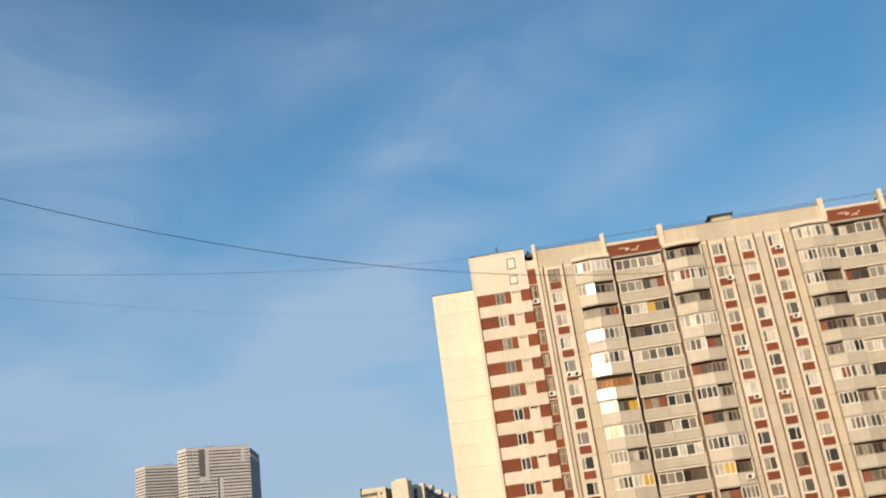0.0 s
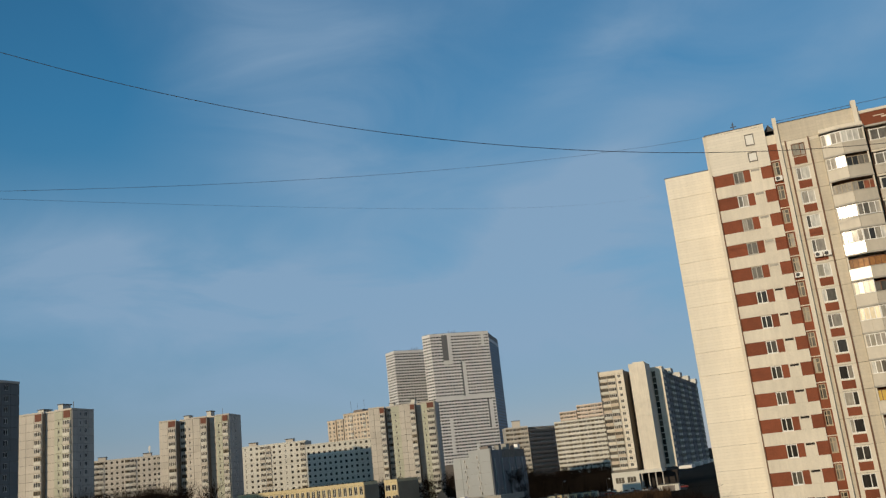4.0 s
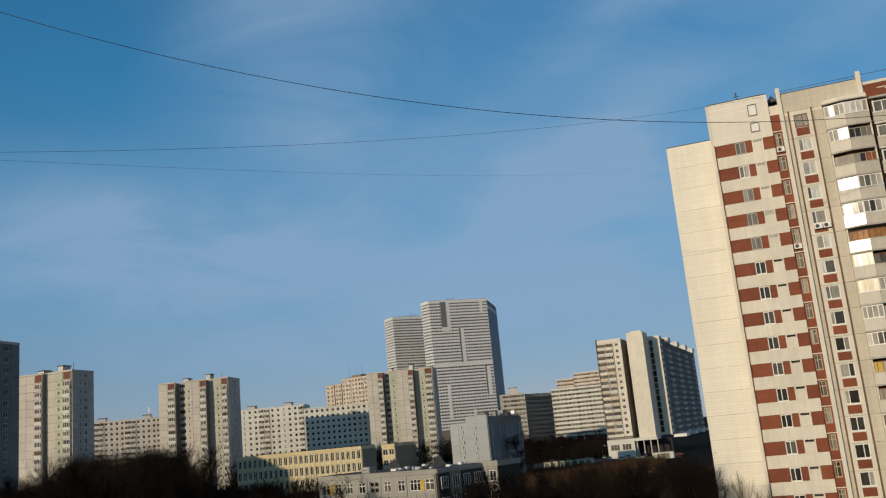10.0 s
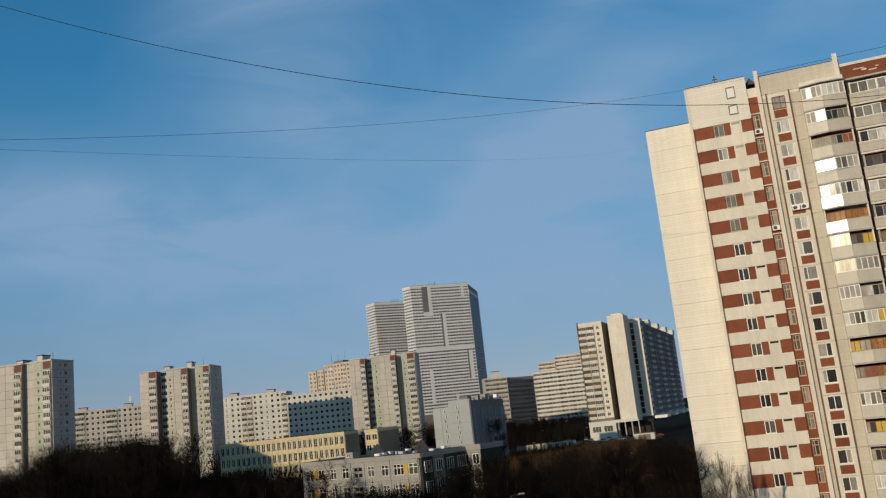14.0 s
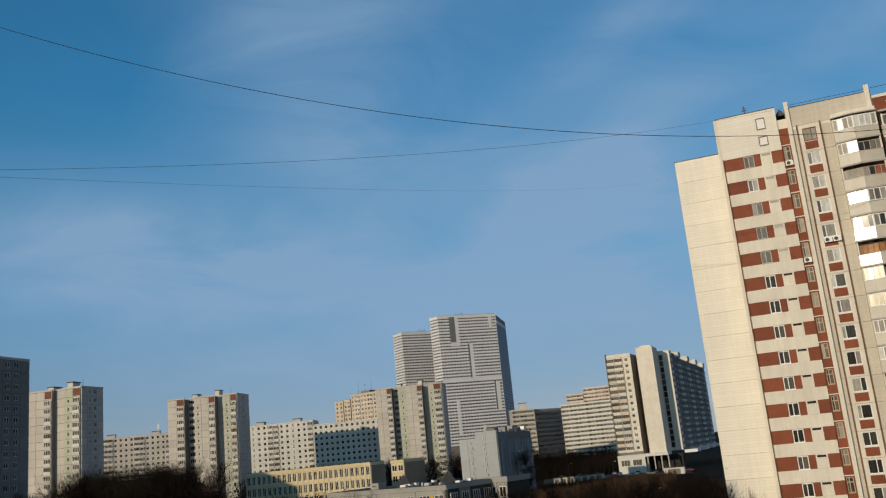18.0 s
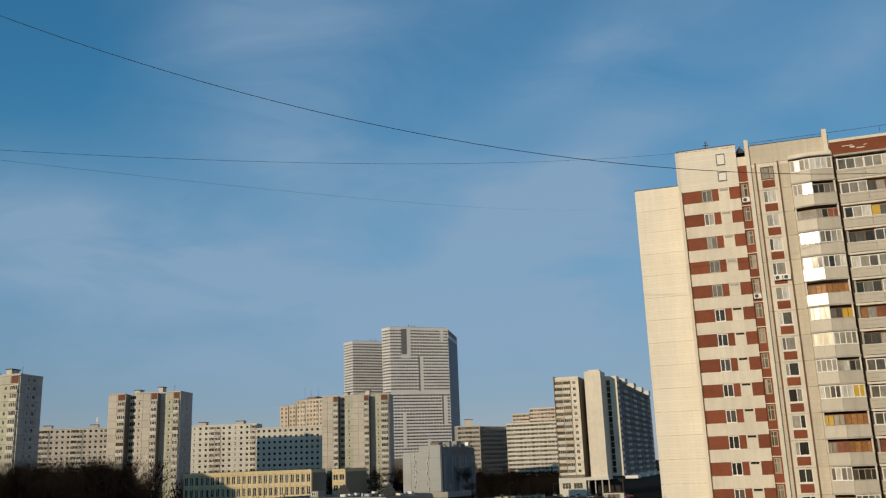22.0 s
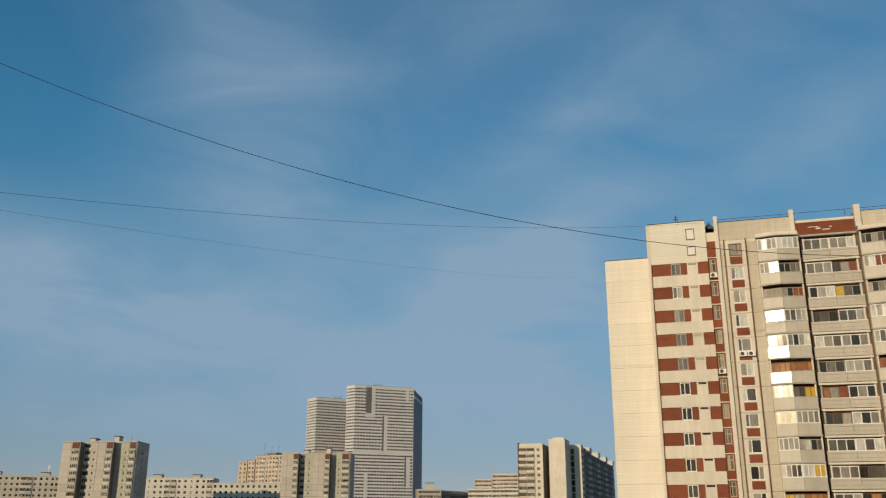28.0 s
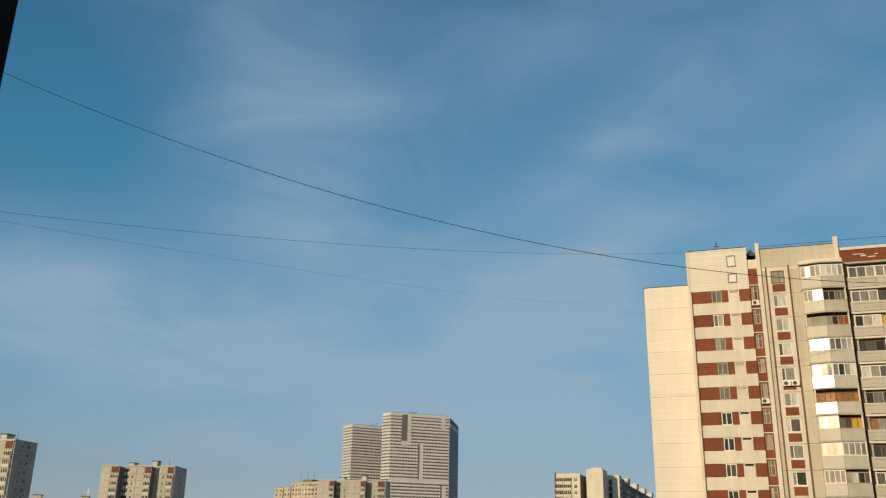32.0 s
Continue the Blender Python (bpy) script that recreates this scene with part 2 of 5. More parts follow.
CREAM = mat("cream_tiled_panel", (0.82, 0.765, 0.665), 0.7, 0.04, 0.25, 5, 0.1, rand=0.025, streak=0.05, course=(50, 0.35, 0.87, 0.02))
CREAM_FRONT = mat("darker_cream_panel", (0.63, 0.565, 0.46), 0.75, 0.06, 0.25, 5, 0.1, rand=0.04, streak=0.10, course=(50, 0.35, 0.90, 0.02))
CREAM_PLAIN = mat("cream_concrete", (0.76, 0.695, 0.585), 0.75, 0.06, 0.5, 6, 0.1, rand=0.03, streak=0.08)
BRICK = mat("red_brown_tile", (0.245, 0.072, 0.034), 0.75, 0.12, 0.8, 7, 0.2, rand=0.14, course=(0.5, 0.14, 0.75, 0.012))
JOINT = mat("grey_joint", (0.22, 0.20, 0.175), 0.95, 0.2, 1.0, 4)
STRIP = mat("brown_strip", (0.19, 0.105, 0.068), 0.8, 0.15, 1.0, 5)
# near black stands in for the shade inside slots and the passage
DARK = mat("dark_interior", (0.035, 0.03, 0.028), 0.9, 0.3, 0.8, 4, rand=0.4)
PARAPET = mat("pale_balcony_sheet", (0.55, 0.50, 0.42), 0.45, 0.05, 0.7, 4, rand=0.06, streak=0.08, spec=0.4)
PARAPET_GLOSS = mat("glossy_balcony_sheet", (0.66, 0.62, 0.55), 0.16, 0.05, 0.7, 4, rand=0.06, spec=0.6)
CONCRETE = mat("grey_concrete", (0.46, 0.43, 0.38), 0.85, 0.12, 0.6, 5, 0.1, streak=0.15)
WHITE_FRAME = mat("white_frame", (0.82, 0.80, 0.76), 0.45, 0.04, 1.0, 5)
TAN_FRAME = mat("tan_frame", (0.44, 0.365, 0.26), 0.6, 0.1, 1.0, 5)
BROWN_FRAME = mat("brown_frame", (0.20, 0.09, 0.045), 0.6, 0.15, 1.0, 5)
WOOD = mat("orange_wood", (0.34, 0.16, 0.055), 0.5, 0.2, 1.5, 6, rand=0.25)
YELLOW = mat("yellow_sheet", (0.58, 0.38, 0.05), 0.5, 0.08, 1.0, 5)
METAL_DARK = mat("dark_metal", (0.06, 0.06, 0.065), 0.5, 0.15, 2.0, 8, metal=0.4)
METAL_LIGHT = mat("light_metal", (0.55, 0.56, 0.58), 0.4, 0.1, 2.0, 8, metal=0.3)
GLASS = glass("window_glass", (0.10, 0.085, 0.065), (0.46, 0.42, 0.36), 0.06, 0.5)
CURTAIN = glass("curtained_glass", (0.30, 0.27, 0.21), (0.60, 0.56, 0.50), 0.06, 0.5)
GLASS_DARK = glass("dark_window_glass", (0.035, 0.032, 0.028), (0.15, 0.135, 0.11), 0.06, 0.35)
GLASS_BRIGHT = glass("sunlit_balcony_glass", (0.18, 0.17, 0.15), (0.5, 0.46, 0.4), 0.13, 0.6, 0.02)
# cream base stands in for the sun's yellowish glow on balcony panes
GLASS_GLOW = glass("sun_glow_glass", (0.62, 0.50, 0.30), (0.74, 0.66, 0.48), 0.16, 0.6)
CLOTH = mat("grey_curtain_cloth", (0.36, 0.33, 0.29), 0.7, 0.2, 2.0, 8, rand=0.25, spec=0.2)
REDWOOD = mat("red_brown_boarding", (0.24, 0.075, 0.04), 0.6, 0.2, 1.5, 6, rand=0.2)
GLASS_FROST = glass("white_blind_glass", (0.6, 0.58, 0.53), (0.75, 0.72, 0.66), 0.1, 0.5)

# ---------------------------------------------------------------- builders


def box_mesh(name, boxes, *mats):
    """One mesh out of boxes (x0, x1, y0, y1, z0, z1[, material])."""
    vs, fs, mi = [], [], []
    for b in boxes:
        x0, x1, y0, y1, z0, z1 = b[:6]
        k = len(vs)
        vs += [(x, y, z) for z in (z0, z1) for x, y in ((x0, y0), (x1, y0), (x1, y1), (x0, y1))]
        fs += [(k, k + 3, k + 2, k + 1), (k + 4, k + 5, k + 6, k + 7)] + [(k + i, k + (i + 1) % 4, k + 4 + (i + 1) % 4, k + 4 + i) for i in range(4)]
        mi += [b[6] if len(b) > 6 else 0] * 6
    me = bpy.data.meshes.new(name)
    me.from_pydata(vs, [], fs)
    for m in mats:
        me.materials.append(m)
    me.polygons.foreach_set("material_index", mi)
    me.update()
    return me


def relief(name, xs, zs, cell, back, *mats):
    """One closed-up skin of cells over the lines xs and zs: cell(i, j) gives depth and material, or None for an opening."""
    vs, ids, fs, mi = [], {}, [], []

    def v(x, y, z):
        key = (round(x, 4), round(y, 4), round(z, 4))
        if key not in ids:
            ids[key] = len(vs)
            vs.append(key)
        return ids[key]

    def quad(m, *ps):
        fs.append(tuple(v(*p) for p in ps))
        mi.append(m)
    nx, nz = len(xs) - 1, len(zs) - 1
    got = {(i, j): cell(i, j) for i in range(nx) for j in range(nz)}
    for (i, j), c in got.items():
        if c is None:
            continue
        y, m = c
        x0, x1, z0, z1 = xs[i], xs[i + 1], zs[j], zs[j + 1]
        quad(m, (x0, y, z0), (x1, y, z0), (x1, y, z1), (x0, y, z1))
        for di, dj, a, b in ((-1, 0, (x0, z0), (x0, z1)), (1, 0, (x1, z1), (x1, z0)), (0, -1, (x1, z0), (x0, z0)), (0, 1, (x0, z1), (x1, z1))):
            o = got.get((i + di, j + dj))
            yo = back if o is None else o[0]
            if yo > y + 1e-6:
                quad(m, (a[0], y, a[1]), (b[0], y, b[1]), (b[0], yo, b[1]), (a[0], yo, a[1]))
    me = bpy.data.meshes.new(name)
    me.from_pydata(vs, [], fs)
    for m in mats:
        me.materials.append(m)
    me.polygons.foreach_set("material_index", mi)
    me.update()
    return me


def bars(w, n, bar):
    """Lines of a row of n panes between bars."""
    xs = [0.0, bar]
    for i in range(1, n):
        xs += [w * i / n - bar / 2, w * i / n + bar / 2]
    return xs + [w - bar, w]


def prism_mesh(name, plan, z0, z1, *mats):
    """An upright prism on a plan drawn anticlockwise."""
    n = len(plan)
    vs = [(x, y, z) for z in (z0, z1) for x, y in plan]
    fs = [tuple(range(n))[::-1], tuple(range(n, 2 * n))] + [(i, (i + 1) % n, n + (i + 1) % n, n + i) for i in range(n)]
    me = bpy.data.meshes.new(name)
    me.from_pydata(vs, [], fs)
    for m in mats:
        me.materials.append(m)
    me.update()
    return me


def put(name, me, parent, m=None, label=""):
    ob = new(name, me)
    ob.parent = parent
    if m is not None:
        ob.matrix_basis = m
    return tagged(ob, label)


def T(x, y, z):
    return Matrix.Translation((x, y, z))


def cached(fn):
    store = {}

    def inner(*a):
        if a not in store:
            store[a] = fn(*a)
        return store[a]
    return inner


def at_az(az, d):
    a = radians(az)
    return Vector((-math.sin(a) * d, math.cos(a) * d, 0))


def run(az0, d0, yaw, az):
    """How far along a front that starts at (az0, d0) and runs at yaw the bearing az meets it."""
    p, y, a = at_az(az0, d0), radians(yaw), radians(az)
    d, u = Vector((-math.sin(a), math.cos(a))), Vector((math.cos(y), math.sin(y)))
    return -(d.x * p.y - d.y * p.x) / (d.x * u.y - d.y * u.x)


def site(name, az, d, yaw, label, category="building", group=""):
    ob = new(name)
    ob.matrix_basis = T(*at_az(az, d)) @ pose(0, 0, 0, 0, 0, yaw)
    return tagged(ob, label, category, group)


@cached
def holed_panel(w, h, x0, x1, z0, z1, t, m):
    return relief("wall_panel", (0, x0, x1, w), (0, z0, z1, h), lambda i, j: None if i == 1 and j == 1 else (0, 0), t, m)


@cached
def plain_panel(w, h, t, m):
    return box_mesh("wall_panel", [(0, w, 0, t, 0, h)], m)


@cached
def frame_mesh(w, h, cuts, bar, m):
    """A window frame with upright bars at the given shares of its width, sill below."""
    xs = [0.0, bar]
    for c in cuts:
        xs += [c * w - bar / 2, c * w + bar / 2]
    xs += [w - bar, w]
    return relief("window_frame", xs, (-0.06, 0, bar, h - bar, h), lambda i, j: (-0.12, 0) if j == 0 else None if i % 2 and j == 2 else (0, 0), 0.08, m)


@cached
def pane_mesh(w, h, m):
    return box_mesh("pane", [(0, w, 0, 0.02, 0, h)], m)


@cached
def far_window(w, h, n, fm, gm, bar=0.08):
    return relief("window", bars(w, n, bar), (0, bar, h - bar, h), lambda i, j: (0.07, 1) if i % 2 and j == 1 else (0, 0), 0.1, fm, gm)


@cached
def far_balcony(w, pm, fm, gm):
    """A balcony with a closed parapet and glazing above it."""
    return relief("balcony", bars(w, 4, 0.1), (-0.15, 0.95, 2.3, 2.38), lambda i, j: (-0.5, 0) if j == 0 else (-0.12, 2) if i % 2 and j == 1 else (-0.3, 1), 0.0, pm, fm, gm)


@cached
def window_row(w, n, fh, ww, wh, pm):
    """A storey of wall, pierced by n windows."""
    xs = [0.0]
    for i in range(n):
        c = w * (i + 0.5) / n
        xs += [c - ww / 2, c + ww / 2]
    return relief("wall_strip", xs + [w], (0, 0.9, 0.9 + wh, fh - 0.05), lambda i, j: None if i % 2 and j == 1 else (0, 0), 0.3, pm)


rng = random.Random(7)


def window(parent, m, w, h, cuts, fm, gms, bar=0.07):
    ob = put("window", frame_mesh(w, h, cuts, bar, fm), parent, m)
    edges = [0, *cuts, 1]
    for a, b in zip(edges, edges[1:]):
        g = rng.choice(gms)
        put("pane", pane_mesh(round((b - a) * w - bar, 3), round(h - 2 * bar, 3), g), ob, T(a * w + bar / 2, 0.04, bar))
    return ob


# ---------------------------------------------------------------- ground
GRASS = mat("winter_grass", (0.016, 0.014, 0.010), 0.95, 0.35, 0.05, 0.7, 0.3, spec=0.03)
ROAD = mat("asphalt", (0.05, 0.05, 0.052), 0.9, 0.2, 0.2, 3, 0.1)
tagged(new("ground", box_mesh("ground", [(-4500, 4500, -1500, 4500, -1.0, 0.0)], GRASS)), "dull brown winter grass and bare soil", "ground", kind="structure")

# ---------------------------------------------------------------- the long striped apartment block
BLK = new("apartment_building")
BLK.matrix_basis = T(6.71, 103.78, 0) @ pose(0, 0, 0, 0, 0, -6.0)
tagged(BLK, "long cream panel apartment block with red-brown brick stripes and glazed balconies", "apartment building")
TOP, FH, NF = 45.5, 2.8, 16
MIR = 32.75


def flip(x0, x1, mirrored):
    return (2 * MIR - x1, 2 * MIR - x0) if mirrored else (x0, x1)


def block_core():
    spans = [(0.1, 6.6, 0.32, 50.7), (6.6, 7.6, 0.55, 49.0), (7.6, 16.5, 0.32, 50.3), (16.5, 22.7, 1.65, 49.9), (22.7, MIR, 0.32, 50.3)]
    b = []
    for s0, s1, y, z in spans:
        for mir in (False, True):
            a, c = flip(s0, s1, mir)
            b.append((a, c, y, 12.0, 0.0, z))
    for c in b:
        put("wall_core", box_mesh("wall_core", [c], JOINT), BLK)
    roof = []
    for s0, s1, y, z in spans:
        for mir in (False, True):
            a, c = flip(s0, s1, mir)
            roof.append((a, c, 0.3, 12.1, z + 0.004, z + 0.10))
    put("roof", box_mesh("roof", roof, METAL_DARK), BLK, label="dark felt roof")


block_core()


def rear_slab():
    """The blank wing that stands back beside the striped end."""
    put("wing_core", box_mesh("wing_core", [(-5.9, 0.05, 8.25, 20, 0, 49.1)], JOINT), BLK)
    z = 49.2
    k = 0
    while z > 0.5:
        h = 2.79 if k else 2.82
        put("wall_panel", plain_panel(6.2, round(h - 0.015, 3), 0.25, CREAM), BLK, T(-6.0, 8.0, z - h))
        put("wall_panel", plain_panel(11.8, round(h - 0.035, 3), 0.25, CREAM), BLK, T(-6.0, 20.0, z - h) @ pose(0, 0, 0, 0, 0, -90))
        z -= h + (0.01 if k == 0 else 0.01)
        k += 1
    put("parapet_cap", box_mesh("parapet_cap", [(-6.06, 0.0, 7.95, 20.1, 49.202, 49.27)], METAL_DARK), BLK)


rear_slab()


def striped_end(mir):
    def X(a, b):
        return flip(a, b, mir)
    # top panel with two small windows
    a, b = X(0.1, 6.6)
    u0, u1 = X(4.35, 5.35)
    put("wall_panel", relief("wall_panel", (a, u0, u1, b), (45.93, 46.8, 47.9, 48.75, 50.1, 50.95), lambda i, j: None if i == 1 and j in (1, 3) else (0, 0), 0.3, CREAM), BLK)
    for z, h in ((46.8, 1.1), (48.75, 1.35)):
        window(BLK, T(u0, 0.05, z), 1.0, h, (), JOINT, [WHITE_FRAME], 0.1)
    put("parapet_cap", box_mesh("parapet_cap", [(a - 0.1, b, -0.05, 0.5, 50.952, 51.03)], METAL_DARK), BLK)
    # corner strip
    c0, c1 = X(-0.22, 0.1)
    put("corner_strip", box_mesh("corner_strip", [(c0, c1, -0.06, 8.2, 0, 50.9)], CREAM_PLAIN), BLK)
    d0, d1 = X(0.1, 0.2)
    put("downpipe", box_mesh("downpipe", [(d0, d1, -0.1, -0.002, 0, 46.0)], STRIP), BLK)
    for k in range(NF):
        zt = 45.91 - FH * k
        zb = zt - 1.42
        put("wall_band", plain_panel(6.38, 1.36, 0.3, CREAM_PLAIN), BLK, T(X(0.21, 6.59)[0], 0, zb - 1.37), label="cream concrete band")
        for s0, s1 in ((0.21, 2.34), (3.5, 4.2), (5.43, 6.59)):
            e0, e1 = X(s0, s1)
            put("brick_panel", plain_panel(round(s1 - s0, 2), 1.42, 0.24, BRICK), BLK, T(e0, 0.06, zb))
        e0, _ = X(4.21, 5.42)
        if k < 5:
            put("wall_panel", plain_panel(1.21, 1.41, 0.3, CREAM_PLAIN), BLK, T(e0, 0.0, zb))
            put("vent_cover", plain_panel(0.9, 0.25, 0.03, CONCRETE), BLK, T(e0 + 0.15, -0.034, zb + 1.1))
        else:
            put("wall_panel", plain_panel(1.21, 1.09, 0.3, CREAM_PLAIN), BLK, T(e0, 0.0, zb))
            put("vent", relief("vent", (0, 0.16, 1.05, 1.21), (0, 0.04, 0.27, 0.32), lambda i, j: (0.06, 1) if i == 1 and j == 1 else (0, 0), 0.2, CREAM_PLAIN, DARK), BLK, T(e0, 0.0, zb + 1.1), "dark slot vent in a cream surround")
        e0, _ = X(2.36, 3.48)
        window(BLK, T(e0, 0.1, zb), 1.12, 1.4, (0.45,), WHITE_FRAME if k > 4 or k == 1 else CONCRETE, [GLASS_DARK] if k > 4 else [GLASS], 0.09)
    # recessed brick strip with narrow windows
    a, b = X(6.6, 7.6)
    for k in range(NF):
        zt = 46.25 - FH * k
        put("ledge", plain_panel(1.0, 0.1, 0.4, CREAM_PLAIN), BLK, T(a, 0.12, zt + 0.06))
        put("brick_panel", holed_panel(1.0, 2.68, 0.14, 0.86, 1.0, 2.6, 0.3, BRICK), BLK, T(a, 0.22, zt - 2.64))
        window(BLK, T(a + 0.14, 0.32, zt - 1.64), 0.72, 1.6, (0.4,), TAN_FRAME, [GLASS, CURTAIN, GLASS] if k < 7 else [GLASS_DARK, GLASS], 0.09)
        put("transom", box_mesh("transom", [(0.09, 0.63, -0.01, 0.035, 1.02, 1.12)], TAN_FRAME), BLK, T(a + 0.14, 0.32, zt - 1.64))
    put("brick_panel", plain_panel(1.0, 1.9, 0.3, BRICK), BLK, T(a, 0.22, 46.45))
    put("wall_panel", plain_panel(1.0, 1.1, 0.3, CREAM_PLAIN), BLK, T(a, 0.22, 48.36))
    # small dark gable over the gap
    me = bpy.data.meshes.new("gable")
    w = b - a
    me.from_pydata([(a - 0.1, 1, 50.2), (b + 0.1, 1, 50.2), (a + w / 2, 1, 51.0), (a - 0.1, 4, 50.2), (b + 0.1, 4, 50.2), (a + w / 2, 4, 51.0)], [],
                   [(0, 1, 2), (3, 5, 4), (0, 2, 5, 3), (1, 4, 5, 2), (0, 3, 4, 1)])
    me.materials.append(METAL_DARK)
    put("gable", me, BLK, label="small dark gable roof")


def window_bay(xc, mir, half=1.21, x0=None, x1=None):
    """A column of windows over red spandrels between two dark strips, wall at either side."""
    if mir:
        xc, x0, x1 = 2 * MIR - xc, 2 * MIR - x1, 2 * MIR - x0
    for s in (-1, 1):
        put("vertical_strip", box_mesh("vertical_strip", [(-0.07, 0.07, -0.14, 0.0, 0, 48.35)], STRIP), BLK, T(xc + s * half, -0.002, 0))
    for k in range(NF):
        F = TOP - FH * k
        z = F - 0.38
        for a, b in ((x0, xc - half + 0.07), (xc + half - 0.07, x1)):
            if b - a > 0.05:
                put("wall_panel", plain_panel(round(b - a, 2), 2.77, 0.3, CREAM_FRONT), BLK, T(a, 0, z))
        w = 2 * half - 0.16
        put("wall_panel", holed_panel(round(w, 2), 2.77, round(w / 2 - 0.72, 3), round(w / 2 + 0.72, 3), 1.22, 2.68, 0.34, CREAM_PLAIN), BLK, T(xc - w / 2, -0.04, z))
        put("brick_panel", plain_panel(1.36, 0.88, 0.05, BRICK), BLK, T(xc - 0.68, -0.075, z + 0.2))
        cut = rng.choice([(0.33,), (0.62,), (0.5,), (0.3,)])
        window(BLK, T(xc - 0.72, 0.04, z + 1.22), 1.44, 1.46, cut, WHITE_FRAME if rng.random() < 0.92 else BROWN_FRAME, [GLASS, CURTAIN, GLASS_FROST, CURTAIN, GLASS] if k < 8 else [GLASS, GLASS_DARK, CURTAIN, GLASS_DARK], 0.09)
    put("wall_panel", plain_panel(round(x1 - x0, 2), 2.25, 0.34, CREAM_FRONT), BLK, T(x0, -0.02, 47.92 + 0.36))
    put("wall_panel", plain_panel(round(x1 - x0, 2), 0.36, 0.3, CREAM_PLAIN), BLK, T(x0, 0.0, 47.905))
    put("parapet_cap", box_mesh("parapet_cap", [(x0, x1, -0.06, 0.5, 50.532, 50.6)], METAL_DARK), BLK)


def seg_matrix(p, q, z):
    return T(p[0], p[1], z) @ Matrix.Rotation(math.atan2(q[1] - p[1], q[0] - p[0]), 4, "Z")


# what fills the panes, floor by floor from the top: frame, then panes (left face | right face)
GLAZE_A = "Wlm|Wll Wmb|Tdg Tmm|Tgr Wbc|Wgl Wbg|Wgl Bww|Bww Wcc|Bgy Wcc|Wll Wlm|Tld Wld|Wly Byl|Bww Blr|Bww Wlg|Tgd Bgy|Wgl Tgg|Wll Wlg|Bdw".split()
GLAZE_B = "Wlgl|Wgll Wggl|Bdgr Wdgl|Tydd Bddd|Wggg Wlll|Wgdg Tdld|Wglg Bwgr|Wdld Bddg|Wldl Wdgd|Wldl Wggl|Bddd Wlgl|Bdwd Brdd|Wlgl Wlgl|Bdrd Tggl|Wlll Wldl|Bddg Wggl|Wlgl".split()
GLAZE_C = "Tgg|Bdg Wlr|Wlg Tgg|Bgd Wll|Wll Wll|Brg Brg|Tgg Wdl|Tgg Brd|Tgg Wld|Wlg Wly|Bdg Blr|Wlg Wll|Wlg Tgg|Wld Wlg|Bdg Wll|Tgy Bdg|Wlg".split()
OPEN_A = (2, 5)


def fill_of(ch):
    return {"m": CLOTH, "l": rng.choice((GLASS_FROST, CURTAIN, CURTAIN, GLASS)), "g": GLASS, "d": GLASS_DARK, "w": WOOD, "y": YELLOW, "b": GLASS_BRIGHT, "c": GLASS_GLOW, "r": REDWOOD}[ch]


@cached
def glaze_frame(L, h, n, bar, fm):
    return relief("glazing_frame", bars(L, n, bar), (0, bar, h - bar, h), lambda i, j: None if i % 2 and j == 1 else (0, 0), 0.07, fm)


def glazing(parent, p, q, z, h, code):
    if len(code) == 3:
        code = code[0] + code[1] + ("d" if code[1] == "g" else code[1]) + ("d" if code[2] == "l" and code[1] == "d" else code[2]) * 2
    L = round(math.dist(p, q), 3)
    fm = {"W": WHITE_FRAME, "B": BROWN_FRAME, "T": TAN_FRAME}[code[0]]
    bar = 0.1 if code[0] == "W" else 0.07
    n = len(code) - 1
    fr = put("glazing_frame", glaze_frame(L, h, n, bar, fm), parent, seg_matrix(p, q, z))
    for i in range(n):
        pm = T(L * i / n + 0.01, 0.03, bar) @ pose(0, 0, 0, rng.uniform(-0.8, 0.8), 0, rng.uniform(-0.8, 0.8))
        put("pane", pane_mesh(round(L / n - 0.02, 3), round(h - 2 * bar, 3), fill_of(code[i + 1])), fr, pm)


